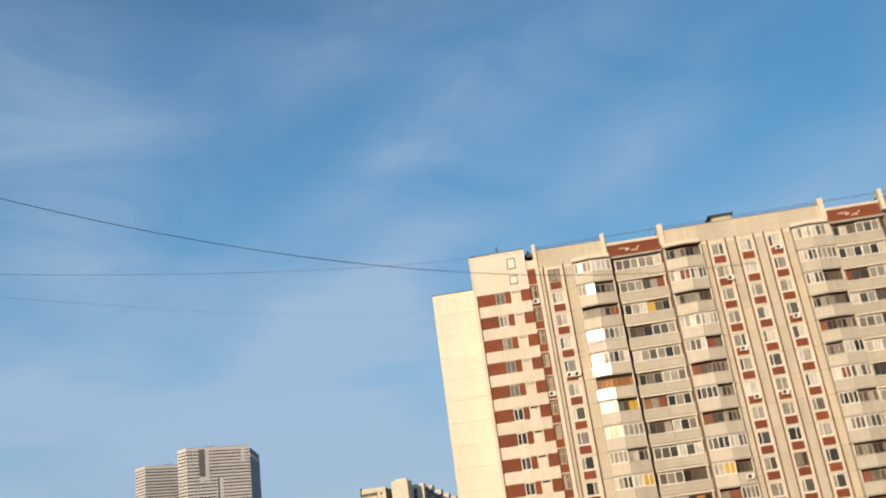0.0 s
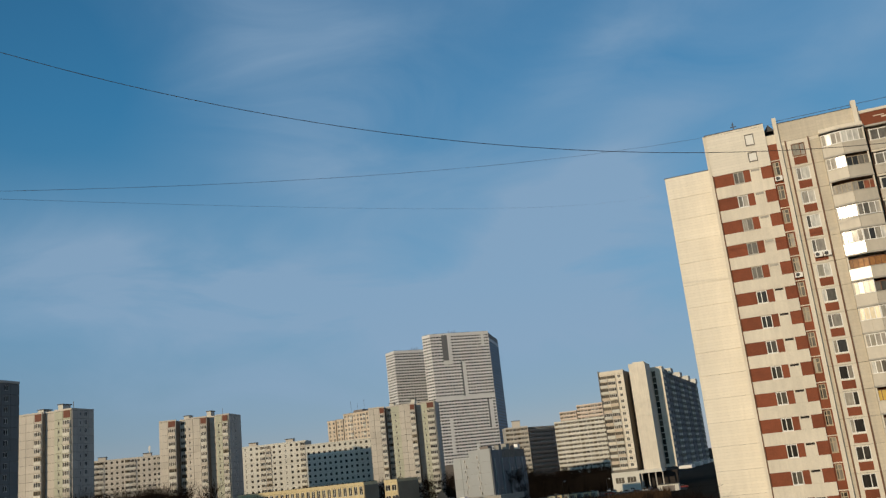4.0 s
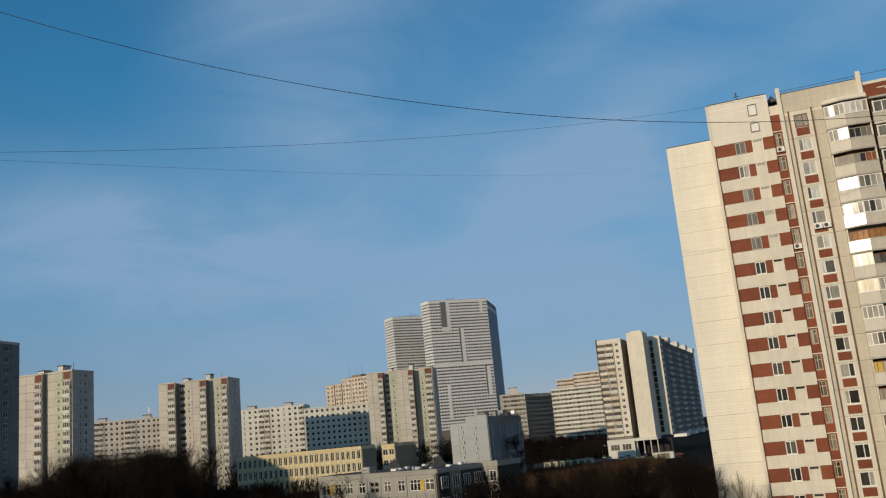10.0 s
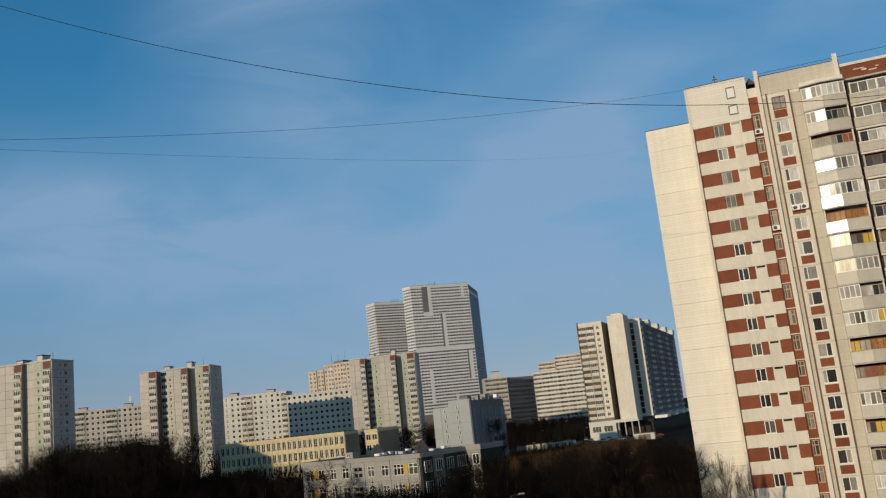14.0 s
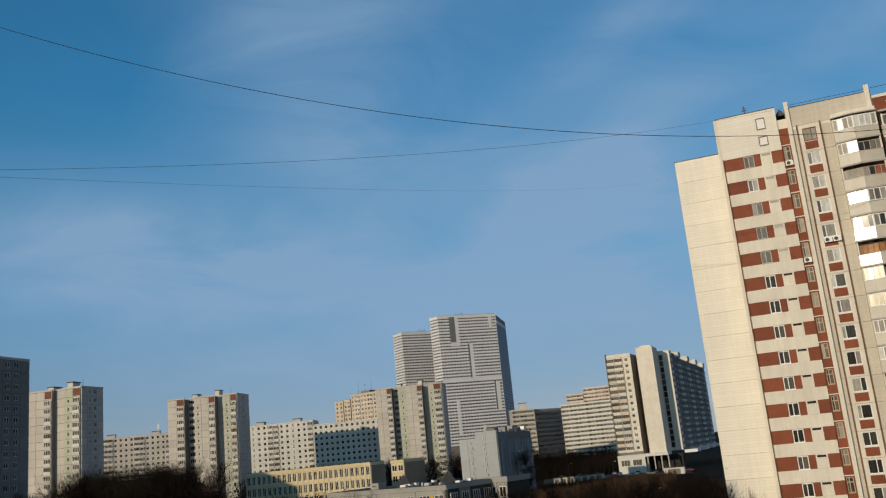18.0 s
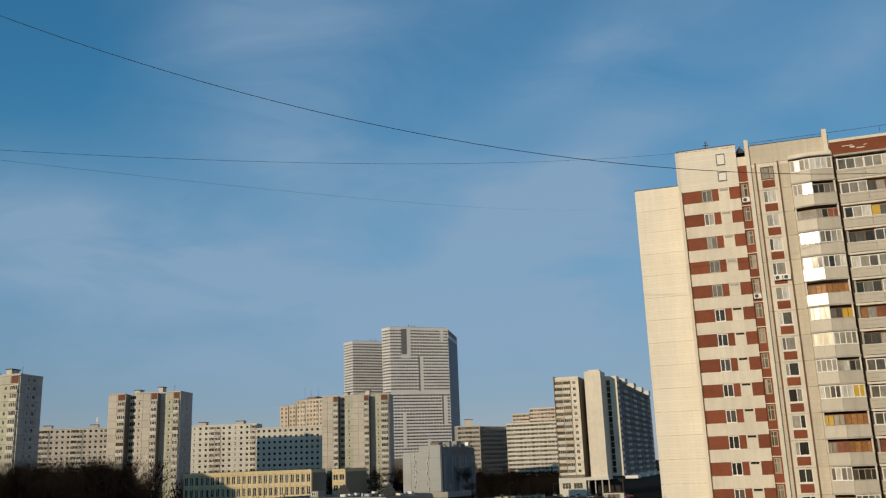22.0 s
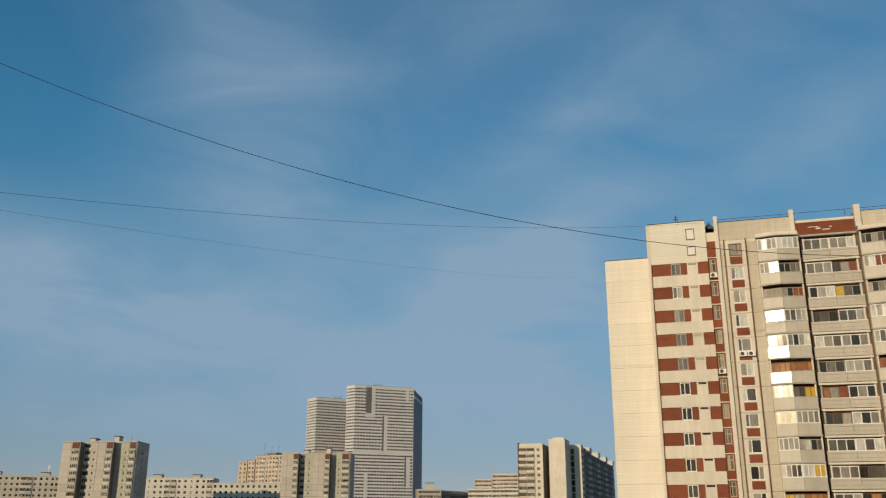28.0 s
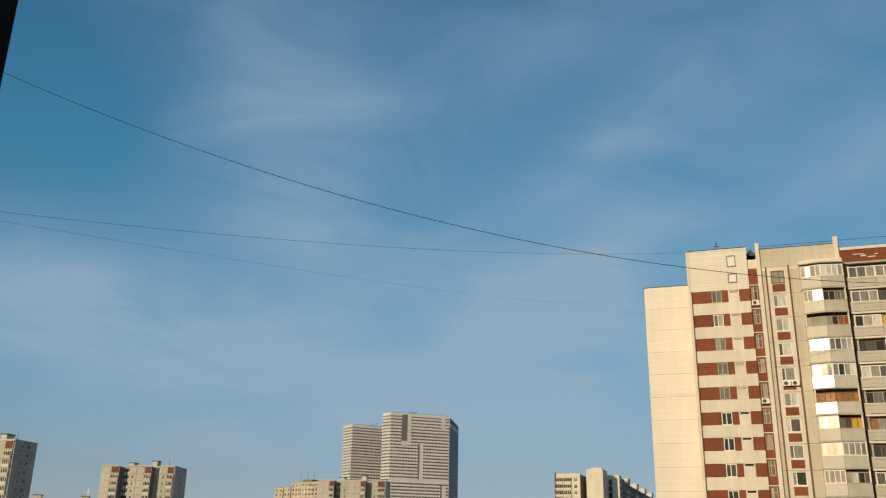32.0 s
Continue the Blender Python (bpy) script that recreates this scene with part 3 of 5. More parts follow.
def bay_balconies(x0, xa, x1, mir, sunny):
    """A column of balconies whose front is folded at xa."""
    p, q, r = (x0, -0.75), (xa, -1.21), (x1, -0.85)
    if mir:
        p, q, r = (2 * MIR - x1, -0.85), (2 * MIR - xa, -1.21), (2 * MIR - x0, -0.75)
    back0, back1 = p[0], r[0]
    for k in range(NF):
        F = TOP - FH * k
        slab = put("balcony", prism_mesh("balcony", [(back0, 0.3), (p[0] - 0.05, p[1] - 0.08), (q[0], q[1] - 0.1), (r[0] + 0.05, r[1] - 0.08), (back1, 0.3)], F - 0.42, F - 0.25, CONCRETE), BLK)
        codes = (GLAZE_A if sunny else GLAZE_C)[(k * 5 + 3) % NF if mir else k].split("|")
        for i, (a, b) in enumerate(((p, q), (q, r))):
            L = round(math.dist(a, b), 3)
            gl = sunny and i == 0 and k in (4, 5)
            put("parapet_panel", box_mesh("parapet_panel", [(0.015, L * 0.5 - 0.015, 0, 0.06, 0, 1.2), (L * 0.5 + 0.015, L - 0.015, 0, 0.06, 0, 1.2), (0.02, L - 0.02, 0.03, 0.055, 0.01, 1.19)], PARAPET_GLOSS if gl else PARAPET), slab, seg_matrix(a, b, F - 0.24))
            old = codes[i][0] != "W"
            low = 0.3 if sunny and k in OPEN_A else 0.22 if old else 0.0
            back = 0.22 if old else 0.05
            glazing(slab, (a[0], a[1] + back), (b[0], b[1] + back), F + 0.97, 1.37 - low, codes[i])
            put("parapet_rail", box_mesh("parapet_rail", [(-0.02, L + 0.02, -0.05, 0.07, 0.96, 1.02)], CONCRETE if old else WHITE_FRAME), slab, seg_matrix(a, b, F))
        for x, y in ((p[0] + 0.02, p[1]), (r[0] - 0.17, r[1])):
            put("end_post", box_mesh("end_post", [(x, x + 0.15, y + 0.01, y + 0.16, F + 1.03, F + 2.37)], CREAM_PLAIN), slab)
        # end cheeks and the room behind
        put("end_panel", box_mesh("end_panel", [(r[0] - 0.06, r[0], r[1] + 0.02, 0.3, F - 0.24, F + 2.35)], PARAPET), slab)
        put("end_panel", box_mesh("end_panel", [(p[0], p[0] + 0.06, p[1] + 0.02, 0.3, F - 0.24, F + 2.35)], PARAPET), slab)
        put("rear_wall", plain_panel(round(back1 - back0 - 0.14, 2), 2.6, 0.1, BRICK if rng.random() < 0.7 else CONCRETE), slab, T(back0 + 0.07, 0.2, F - 0.24))
    # canopy over the topmost balcony, wall above it
    put("canopy", prism_mesh("canopy", [(back0, 0.3), (p[0] - 0.08, p[1] - 0.12), (q[0], q[1] - 0.15), (r[0] + 0.08, r[1] - 0.12), (back1, 0.3)], 48.0, 48.12, CONCRETE), BLK)
    put("canopy_lip", prism_mesh("canopy_lip", [(back0, 0.3), (p[0], p[1] + 0.2), (q[0], q[1] + 0.25), (r[0], r[1] + 0.2), (back1, 0.3)], 48.124, 48.6, CREAM_PLAIN), BLK)
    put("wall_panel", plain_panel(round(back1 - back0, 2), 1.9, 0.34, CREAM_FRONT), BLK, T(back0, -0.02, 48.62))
    put("parapet_cap", box_mesh("parapet_cap", [(back0, back1, -0.06, 0.5, 50.522, 50.58)], METAL_DARK), BLK)


def loggias(x0, x1, mir):
    """A column of straight loggias between the bays, set back, with broad pale parapets."""
    a, b = flip(x0, x1, mir)
    for k in range(NF):
        F = TOP - FH * k
        slab = put("balcony", box_mesh("balcony", [(a - 0.12, b + 0.12, -0.12, 0.08, F - 0.5, F - 0.28), (a, b, 0.08, 1.5, F - 0.5, F - 0.28)], CREAM_PLAIN), BLK, label="recessed loggia with pale parapet")
        mid = a + (b - a) * 0.5
        for c, d in ((a - 0.12, mid), (mid + 0.02, b + 0.12)):
            put("parapet_panel", box_mesh("parapet_panel", [(c, d, -0.02, 0.04, F - 0.2, F + 0.16), (c + 0.01, d - 0.01, -0.002, 0.04, F + 0.18, F + 0.62), (c, d, -0.035, 0.04, F + 0.64, F + 0.85)], PARAPET), slab)
        codes = GLAZE_B[(k * 3 + 5) % NF if mir else k].split("|")
        put("parapet_rail", box_mesh("parapet_rail", [(a - 0.14, b + 0.14, -0.06, 0.06, F + 0.852, F + 0.9)], WHITE_FRAME), slab)
        put("end_post", box_mesh("end_post", [(b - 0.2, b - 0.02, 0.06, 0.24, F + 0.904, F + 2.28)], CREAM_PLAIN), slab)
        for (c, d), code in zip(((a + 0.05, mid), (mid, b - 0.05)), codes):
            glazing(slab, (c, 0.1 if code[0] == "W" else 0.45), (d, 0.1 if code[0] == "W" else 0.45), F + 0.86, 1.3, code)
        put("rear_wall", plain_panel(round(b - a - 0.04, 2), 2.7, 0.1, BRICK), slab, T(a + 0.02, 1.52, F - 0.25))
        for x in (a + 0.02, b - 0.22):
            put("side_wall", box_mesh("side_wall", [(x, x + 0.2, 0.12, 1.5, F - 0.27, F + 2.28)], CONCRETE), slab)
    a, b = flip(16.5, 22.8, mir)
    put("canopy", box_mesh("canopy", [(a, b, -0.35, 1.6, 47.9, 48.1)], CONCRETE), BLK)
    put("brick_panel", plain_panel(round(b - a, 2), 1.55, 0.3, BRICK), BLK, T(a, 0.1, 48.11), "red-brown brick parapet with worn white patches")
    put("parapet_cap", box_mesh("parapet_cap", [(a, b, 0.02, 0.6, 49.68, 50.0)], CREAM_PLAIN), BLK)
    for px, pw, pz, ph in ((1.4, 1.1, 0.95, 0.09), (2.2, 0.5, 0.7, 0.16), (2.9, 0.8, 0.55, 0.12), (0.4, 4.6, 0.02, 0.1), (3.6, 0.35, 0.85, 0.1)):
        put("paint_patch", plain_panel(pw, ph, 0.01, CREAM_PLAIN), BLK, T(a + px, 0.088, 48.11 + pz), "bare pale patch in the brick")


def gap_pipes(mir):
    """Dark slots beside the loggias, with a downpipe in each."""
    for x in (16.85, 22.8):
        a, b = flip(x, x + 0.12, mir)
        put("downpipe", box_mesh("downpipe", [(a, b, 0.1, 0.22, 0, 48.0)], STRIP), BLK)


def pillars(mir):
    for x0, x1, z0, y in ((7.6, 8.03, 0.0, -0.3), (15.95, 16.45, 48.62, -0.4), (22.85, 23.5, 48.62, -0.4)):
        a, b = flip(x0, x1, mir)
        put("pillar", box_mesh("pillar", [(a, b, y, 0.6, z0, 51.25)], CREAM_PLAIN), BLK)


for mirrored in (False, True):
    if not mirrored:
        striped_end(mirrored)
        window_bay(9.75, mirrored, 1.21, 8.05, 12.1)
        bay_balconies(12.1, 14.2, 16.6, mirrored, True)
    loggias(17.08, 22.7, mirrored)
    bay_balconies(23.0, 25.4, 27.4, mirrored, False)
    pillars(mirrored)
    gap_pipes(mirrored)
window_bay(29.4, False, 1.08, 27.4, 31.0)
window_bay(32.75, False, 1.08, 31.0, 34.5)
window_bay(29.4, True, 1.08, 27.4, 31.0)


def roof_gear():
    put("roof_vent_house", box_mesh("roof_vent_house", [(29.9, 32.3, 1.5, 4, 50.3, 51.6)], CREAM_PLAIN), BLK)
    put("roof_vent_cap", box_mesh("roof_vent_cap", [(29.5, 32.5, 1.2, 4.3, 51.604, 51.85)], METAL_DARK), BLK)
    b = [(8.0, 57.0, 0.5, 0.54, 51.05, 51.09)] + [(x, x + 0.04, 0.5, 0.54, 50.3, 51.05) for x in range(8, 57, 7)]
    put("roof_rail", box_mesh("roof_rail", b, METAL_DARK), BLK)
    put("mast", box_mesh("mast", [(3.3, 3.4, 2, 2.1, 50.6, 52.6), (3.05, 3.65, 2, 2.08, 52.0, 52.1), (3.2, 3.5, 2, 2.08, 52.3, 52.38)], METAL_DARK), BLK)


roof_gear()


def air_conditioner(u, z, y=-0.1):
    ob = new("air_conditioner")
    ob.matrix_basis = BLK.matrix_basis @ T(u, y, z)
    tagged(ob, "pale outdoor air conditioner unit on the facade", "air conditioner", "air conditioners")
    put("casing", box_mesh("casing", [(0, 0.8, -0.35, 0, 0, 0.55)], WHITE_FRAME), ob)
    ring = bpy.data.meshes.new("fan_grille")
    bm = bmesh.new()
    bmesh.ops.create_cone(bm, cap_ends=True, segments=16, radius1=0.21, radius2=0.19, depth=0.03)
    bm.to_mesh(ring)
    bm.free()
    ring.materials.append(METAL_DARK)
    put("fan_grille", ring, ob, T(0.3, -0.366, 0.28) @ pose(0, 0, 0, 90, 0, 0))
    put("bracket", box_mesh("bracket", [(0.08, 0.12, -0.36, 0.1, -0.05, -0.002), (0.68, 0.72, -0.36, 0.1, -0.05, -0.002)], METAL_DARK), ob)


for u, k, dz in ((9.1, 4, 0.2), (10.0, 4, 0.2), (29.6, 1, 0.3), (35.9, 0, 0.3), (29.1, 4, 0.25), (29.3, 6, 0.25), (32.4, 6, 0.3), (35.8, 3, 0.25), (26.3, 9, 0.2)):
    air_conditioner(u, TOP - FH * k + dz, -0.1 if u < 25 or u > 27.4 else -0.98)
for k in (0, 4):
    air_conditioner(6.72, 43.9 - FH * k, 0.2)

# ---------------------------------------------------------------- cables
CABLE_GREY = mat("grey_cable", (0.10, 0.12, 0.15), 0.6, 0.1, 1, 5)
CABLE_PALE = mat("pale_cable", (0.2, 0.25, 0.3), 0.6, 0.1, 1, 5)
CABLE = mat("black_cable", (0.03, 0.03, 0.035), 0.6, 0.1, 1, 5)


def cable(p, q, sag, r, label, m):
    cu = bpy.data.curves.new("cable", "CURVE")
    cu.dimensions, cu.bevel_depth, cu.bevel_resolution = "3D", r, 1
    sp = cu.splines.new("POLY")
    n = 48
    sp.points.add(n)
    for i in range(n + 1):
        s = i / n
        v = Vector(p).lerp(Vector(q), s)
        sp.points[i].co = (v.x, v.y, v.z + EYE - 4 * sag * s * (1 - s), 1)
    cu.materials.append(m)
    tagged(new("cable", cu), label, "cable", "overhead cables")


cable((-67.64, 56.75, 46.95), (37.91, 94.47, 27.0), 8.0, 0.029, "black overhead cable sagging towards the apartment block", CABLE)
cable((-43.71, 36.68, 18.54), (16.08, 106.82, 36.0), 2.0, 0.012, "thin overhead cable rising to the roof", CABLE_GREY)
cable((-10.93, 9.17, 4.64), (5.98, 115.93, 33.3), 1.5, 0.0024, "very thin overhead cable against the sky", CABLE_PALE)

# ---------------------------------------------------------------- the town beyond
PANEL_GREY = mat("grey_beige_panel", (0.57, 0.525, 0.465), 0.85, 0.07, 0.08, 3, rand=0.06, streak=0.06)
END_SHADE_GREY = mat("shade_dark_panel", (0.22, 0.225, 0.22), 0.85, 0.08, 0.08, 3, rand=0.06, streak=0.06)
PANEL_GREEN = mat("pale_green_panel", (0.50, 0.50, 0.40), 0.85, 0.07, 0.08, 3, rand=0.05, streak=0.06)
PANEL_WHITE = mat("white_panel", (0.66, 0.64, 0.58), 0.85, 0.06, 0.08, 3, rand=0.05, streak=0.05)
BROWN_TOP = mat("rust_brown_sheet", (0.18, 0.075, 0.052), 0.8, 0.15, 0.3, 3)
PAINT_WHITE = mat("weathered_white_render", (0.36, 0.345, 0.315), 0.85, 0.06, 0.2, 3, rand=0.04, streak=0.08)
PEACH = mat("peach_brick", (0.60, 0.505, 0.405), 0.85, 0.08, 0.1, 3, rand=0.05)
PINK = mat("pinkish_brick", (0.68, 0.57, 0.49), 0.85, 0.08, 0.1, 3, rand=0.05)
TOWER_WHITE = mat("tower_white_cladding", (0.70, 0.695, 0.70), 0.6, 0.05, 0.05, 2, rand=0.03)
YELLOW_WALL = mat("yellow_plaster", (0.71, 0.59, 0.355), 0.85, 0.07, 0.15, 3, rand=0.04, streak=0.08)
# flank of the cream house darkened to grey; the colour holds its shade
FLANK_SHADE = mat("shaded_flank_panel", (0.26, 0.255, 0.26), 0.85, 0.1, 0.1, 3, rand=0.05, streak=0.08)
TOWER_SLOT = mat("grey_tower_slot", (0.15, 0.155, 0.165), 0.7, 0.1, 0.1, 2)
# dark blue puts the shade of the high-rises' third face into its colour
FACE_SHADE_BLUE = mat("shaded_face_cladding", (0.085, 0.135, 0.24), 0.4, 0.05, 0.1, 3, rand=0.05)
BLUE_WHITE = mat("bluish_metal_cladding", (0.38, 0.40, 0.415), 0.5, 0.05, 0.1, 3, rand=0.04)
GREY_CLAD = mat("grey_ribbed_cladding", (0.205, 0.175, 0.155), 0.6, 0.08, 0.2, 3, rand=0.08)
# yellow walls turned from the sun, their shade darkened into the colour
OCHRE_SHADE = mat("shaded_yellow_render", (0.30, 0.25, 0.175), 0.85, 0.1, 0.2, 3, rand=0.05, streak=0.08)
CUBE_FLANK = mat("blue_grey_ribbed_cladding", (0.20, 0.21, 0.225), 0.7, 0.08, 0.2, 3, rand=0.08)
DULL_GREEN = mat("dull_green_render", (0.05, 0.054, 0.042), 0.85, 0.15, 0.2, 3, rand=0.1)
ROOFING = mat("dark_roofing", (0.06, 0.06, 0.06), 0.9, 0.2, 0.3, 3)
FGLASS = glass("far_glass", (0.02, 0.019, 0.018), (0.13, 0.115, 0.09), 0.35, 0.12)
PGLASS = glass("pale_far_glass", (0.05, 0.045, 0.04), (0.28, 0.24, 0.19), 0.2, 0.4)
TOWER_GLASS = glass("tower_glass", (0.035, 0.038, 0.045), (0.15, 0.155, 0.165), 0.15, 0.4)


def face(parent, M, cols, floors, fh, z0, cw, pm, spec):
    """A wall of panels, floor by floor. spec(c, k) gives '' for a blank panel, 'w' or 'n' for a window, 'b' for a balcony; pm(c) the panel's material."""
    for k in range(floors):
        z = z0 + k * fh
        for c in range(cols):
            what = spec(c, k)
            m = M @ T(c * cw, 0, z)
            p = pm(c)
            if what == "w":
                w = round(min(1.6, cw * 0.5), 2)
                a = round((cw - w) / 2, 3)
                put("wall_panel", holed_panel(round(cw - 0.1, 3), round(fh - 0.1, 3), a, round(a + w, 3), 0.9, 2.3, 0.3, p), parent, m)
                put("window", far_window(w, 1.4, 2, WHITE_FRAME, FGLASS), parent, m @ T(a, 0.12, 0.9))
            elif what == "n":
                a = round(cw / 2 - 0.35, 3)
                put("wall_panel", holed_panel(round(cw - 0.1, 3), round(fh - 0.1, 3), a, round(a + 0.7, 3), 0.9, 2.1, 0.3, p), parent, m)
                put("window", far_window(0.7, 1.2, 1, WHITE_FRAME, FGLASS), parent, m @ T(a, 0.12, 0.9))
            else:
                put("wall_panel", plain_panel(round(cw - 0.1, 3), round(fh - 0.1, 3), 0.3, p), parent, m)
                if what == "b":
                    w = round(cw * 0.86, 2)
                    put("balcony", far_balcony(w, PANEL_WHITE if rng.random() < 0.5 else PANEL_GREY, WHITE_FRAME if rng.random() < 0.85 else TAN_FRAME, FGLASS), parent, m @ T((cw - w) / 2, -0.003, 0.0))


def roof_box(parent, x, y, z, w, d, h, m):
    put("roof_house", box_mesh("roof_house", [(x, x + w, y, y + d, z, z + h)], m), parent)
    put("roof_house_cap", box_mesh("roof_house_cap", [(x - 0.3, x + w + 0.3, y - 0.3, y + d + 0.3, z + h + 0.004, z + h + 0.3)], METAL_DARK), parent)


def panel_tower(az0, d0, yaw, secs, depth, H, label, side):
    """A sixteen-storey panel tower of stepped sections; the recesses between them lie in shade."""
    ob = site("apartment_tower", az0, d0, yaw, label, "apartment building", "panel towers")
    fh, nf = 2.8, 17
    z0 = H - 0.6 - nf * fh
    cores = []
    for a, b, y, cols, pm, spec in secs:
        x0, x1 = run(az0, d0, yaw, a), run(az0, d0, yaw, b)
        cw = (x1 - x0) / cols
        cores.append((x0, x1, y + 0.3, depth, 0, H - 0.5))
        if y < 1:
            face(ob, T(x0, y, 0), cols, nf, fh, z0, round(cw, 3), pm, lambda c, k, f=spec: "" if k == 16 else f(c, k))
        else:
            face(ob, T(x0, y, 0), cols, nf, fh, z0, round(cw, 3), lambda c: PANEL_GREY, spec)
        put("parapet", box_mesh("parapet", [(x0, x1, y, y + 0.5, H - 0.58, H)], PANEL_GREY), ob)
        for c in range(cols):
            if spec(c, 5) == "b" and y < 1:
                put("top_panel", plain_panel(round(cw * 0.8, 2), 2.5, 0.12, BROWN_TOP), ob, T(x0 + c * cw + cw * 0.1, y - 0.13, H - 3.1), "rust-brown panel under the roof")
    xe = run(az0, d0, yaw, secs[-1][1])
    cores.append((0, xe, 4.35, depth, 0, H - 0.55))
    for c in cores:
        put("wall_core", box_mesh("wall_core", [c], JOINT), ob)
    n = max(2, round(depth / 2.95))
    face(ob, T(xe + 0.3, 0.3, 0) @ pose(0, 0, 0, 0, 0, 90), n, nf, fh, z0, round((depth - 0.3) / n, 3), lambda c: PANEL_GREY, side)
    put("parapet", box_mesh("parapet", [(xe, xe + 0.3, 0, depth, H - 0.58, H)], PANEL_GREY), ob)
    put("roof", box_mesh("roof", [(0, xe, 5.0, depth, H - 0.5, H - 0.3)], ROOFING), ob)
    roof_box(ob, xe * 0.30, 5, H - 0.3, 2.2, 4, 1.6, PANEL_WHITE)
    roof_box(ob, xe * 0.63, 5, H - 0.3, 2.0, 4, 2.5, PANEL_WHITE)
    put("mast", box_mesh("mast", [(xe * 0.85, xe * 0.85 + 0.12, 6, 6.12, H - 0.3, H + 3)], METAL_DARK), ob)
    return ob


grey, green = (lambda c: PANEL_GREY), (lambda c: PANEL_GREEN)


def spec_of(text, odd=""):
    return lambda c, k: text[c] if text[c] != "-" else ""


panel_tower(40.9, 345, 0, [(40.9, 39.22, 0, 4, grey, spec_of("---b")), (39.22, 38.57, 1.7, 1, green, spec_of("-")), (38.57, 37.68, 0, 2, green, spec_of("nb"))], 11.8, 50.6,
            "sixteen-storey grey-beige panel tower with shaded end wall", spec_of("-nw-"))
panel_tower(32.76, 408, 8, [(32.76, 31.78, 0, 2, grey, spec_of("-b")), (31.78, 31.21, 4, 1, grey, spec_of("b")), (31.21, 29.96, 0, 3, grey, spec_of("n-b")), (29.96, 29.46, 3.2, 1, grey, spec_of("-")), (29.46, 28.68, 0, 2, green, spec_of("nb"))], 14.6, 50.4,
            "sixteen-storey grey panel tower with rust-brown top panels", spec_of("-nw--"))
panel_tower(20.02, 440, 8, [(20.02, 19.0, 0, 3, grey, spec_of("--b")), (19.0, 18.61, 4, 1, grey, spec_of("b")), (18.61, 18.08, 0.5, 1, green, spec_of("n")), (18.08, 17.06, 0, 3, grey, spec_of("--b")), (17.06, 16.68, 4, 1, grey, spec_of("-")), (16.68, 16.35, 0.8, 1, green, spec_of("n")), (16.35, 15.83, 0, 1, green, spec_of("b"))], 15.0, 50.4,
            "sixteen-storey panel tower with pale green strips", spec_of("-n---"))


def shaded_slab():
    """The tall panel house at the edge of the view, its shaded end to the window."""
    ob = site("apartment_tower", 42.85, 246, 0, "tall grey panel tower with its end in shade", "apartment building", "panel towers")
    H, x = 50.4, -22
    put("wall_core", box_mesh("wall_core", [(x, 0, 0.3, 15.5, 0, H - 0.4)], JOINT), ob)
    # end wall takes a darker grey than the front, its shade in the colour
    face(ob, T(0.3, 0, 0) @ pose(0, 0, 0, 0, 0, 90), 5, 17, 2.8, H - 0.4 - 47.6, 3.14, lambda c: END_SHADE_GREY, spec_of("w-ww-"))
    face(ob, T(x, 0, 0), 7, 17, 2.8, H - 0.4 - 47.6, 3.14, grey, spec_of("wbwbwbw"))
    put("parapet", box_mesh("parapet", [(x, 0.3, 0, 15.7, H - 0.38, H + 0.3)], PANEL_GREY), ob)
    put("mast", box_mesh("mast", [(-4, -3.9, 6, 6.1, H + 0.3, H + 3)], METAL_DARK), ob)


shaded_slab()


@cached
def slit_window(m):
    """Two small bathroom lights, one over the other, in a blank panel."""
    return relief("window", (0, 0.25, 1.05, 1.3), (0, 0.08, 0.5, 0.85, 1.27, 1.35), lambda i, j: (0.12, 1) if i == 1 and j in (1, 3) else (0, 0), 0.25, m, FGLASS)


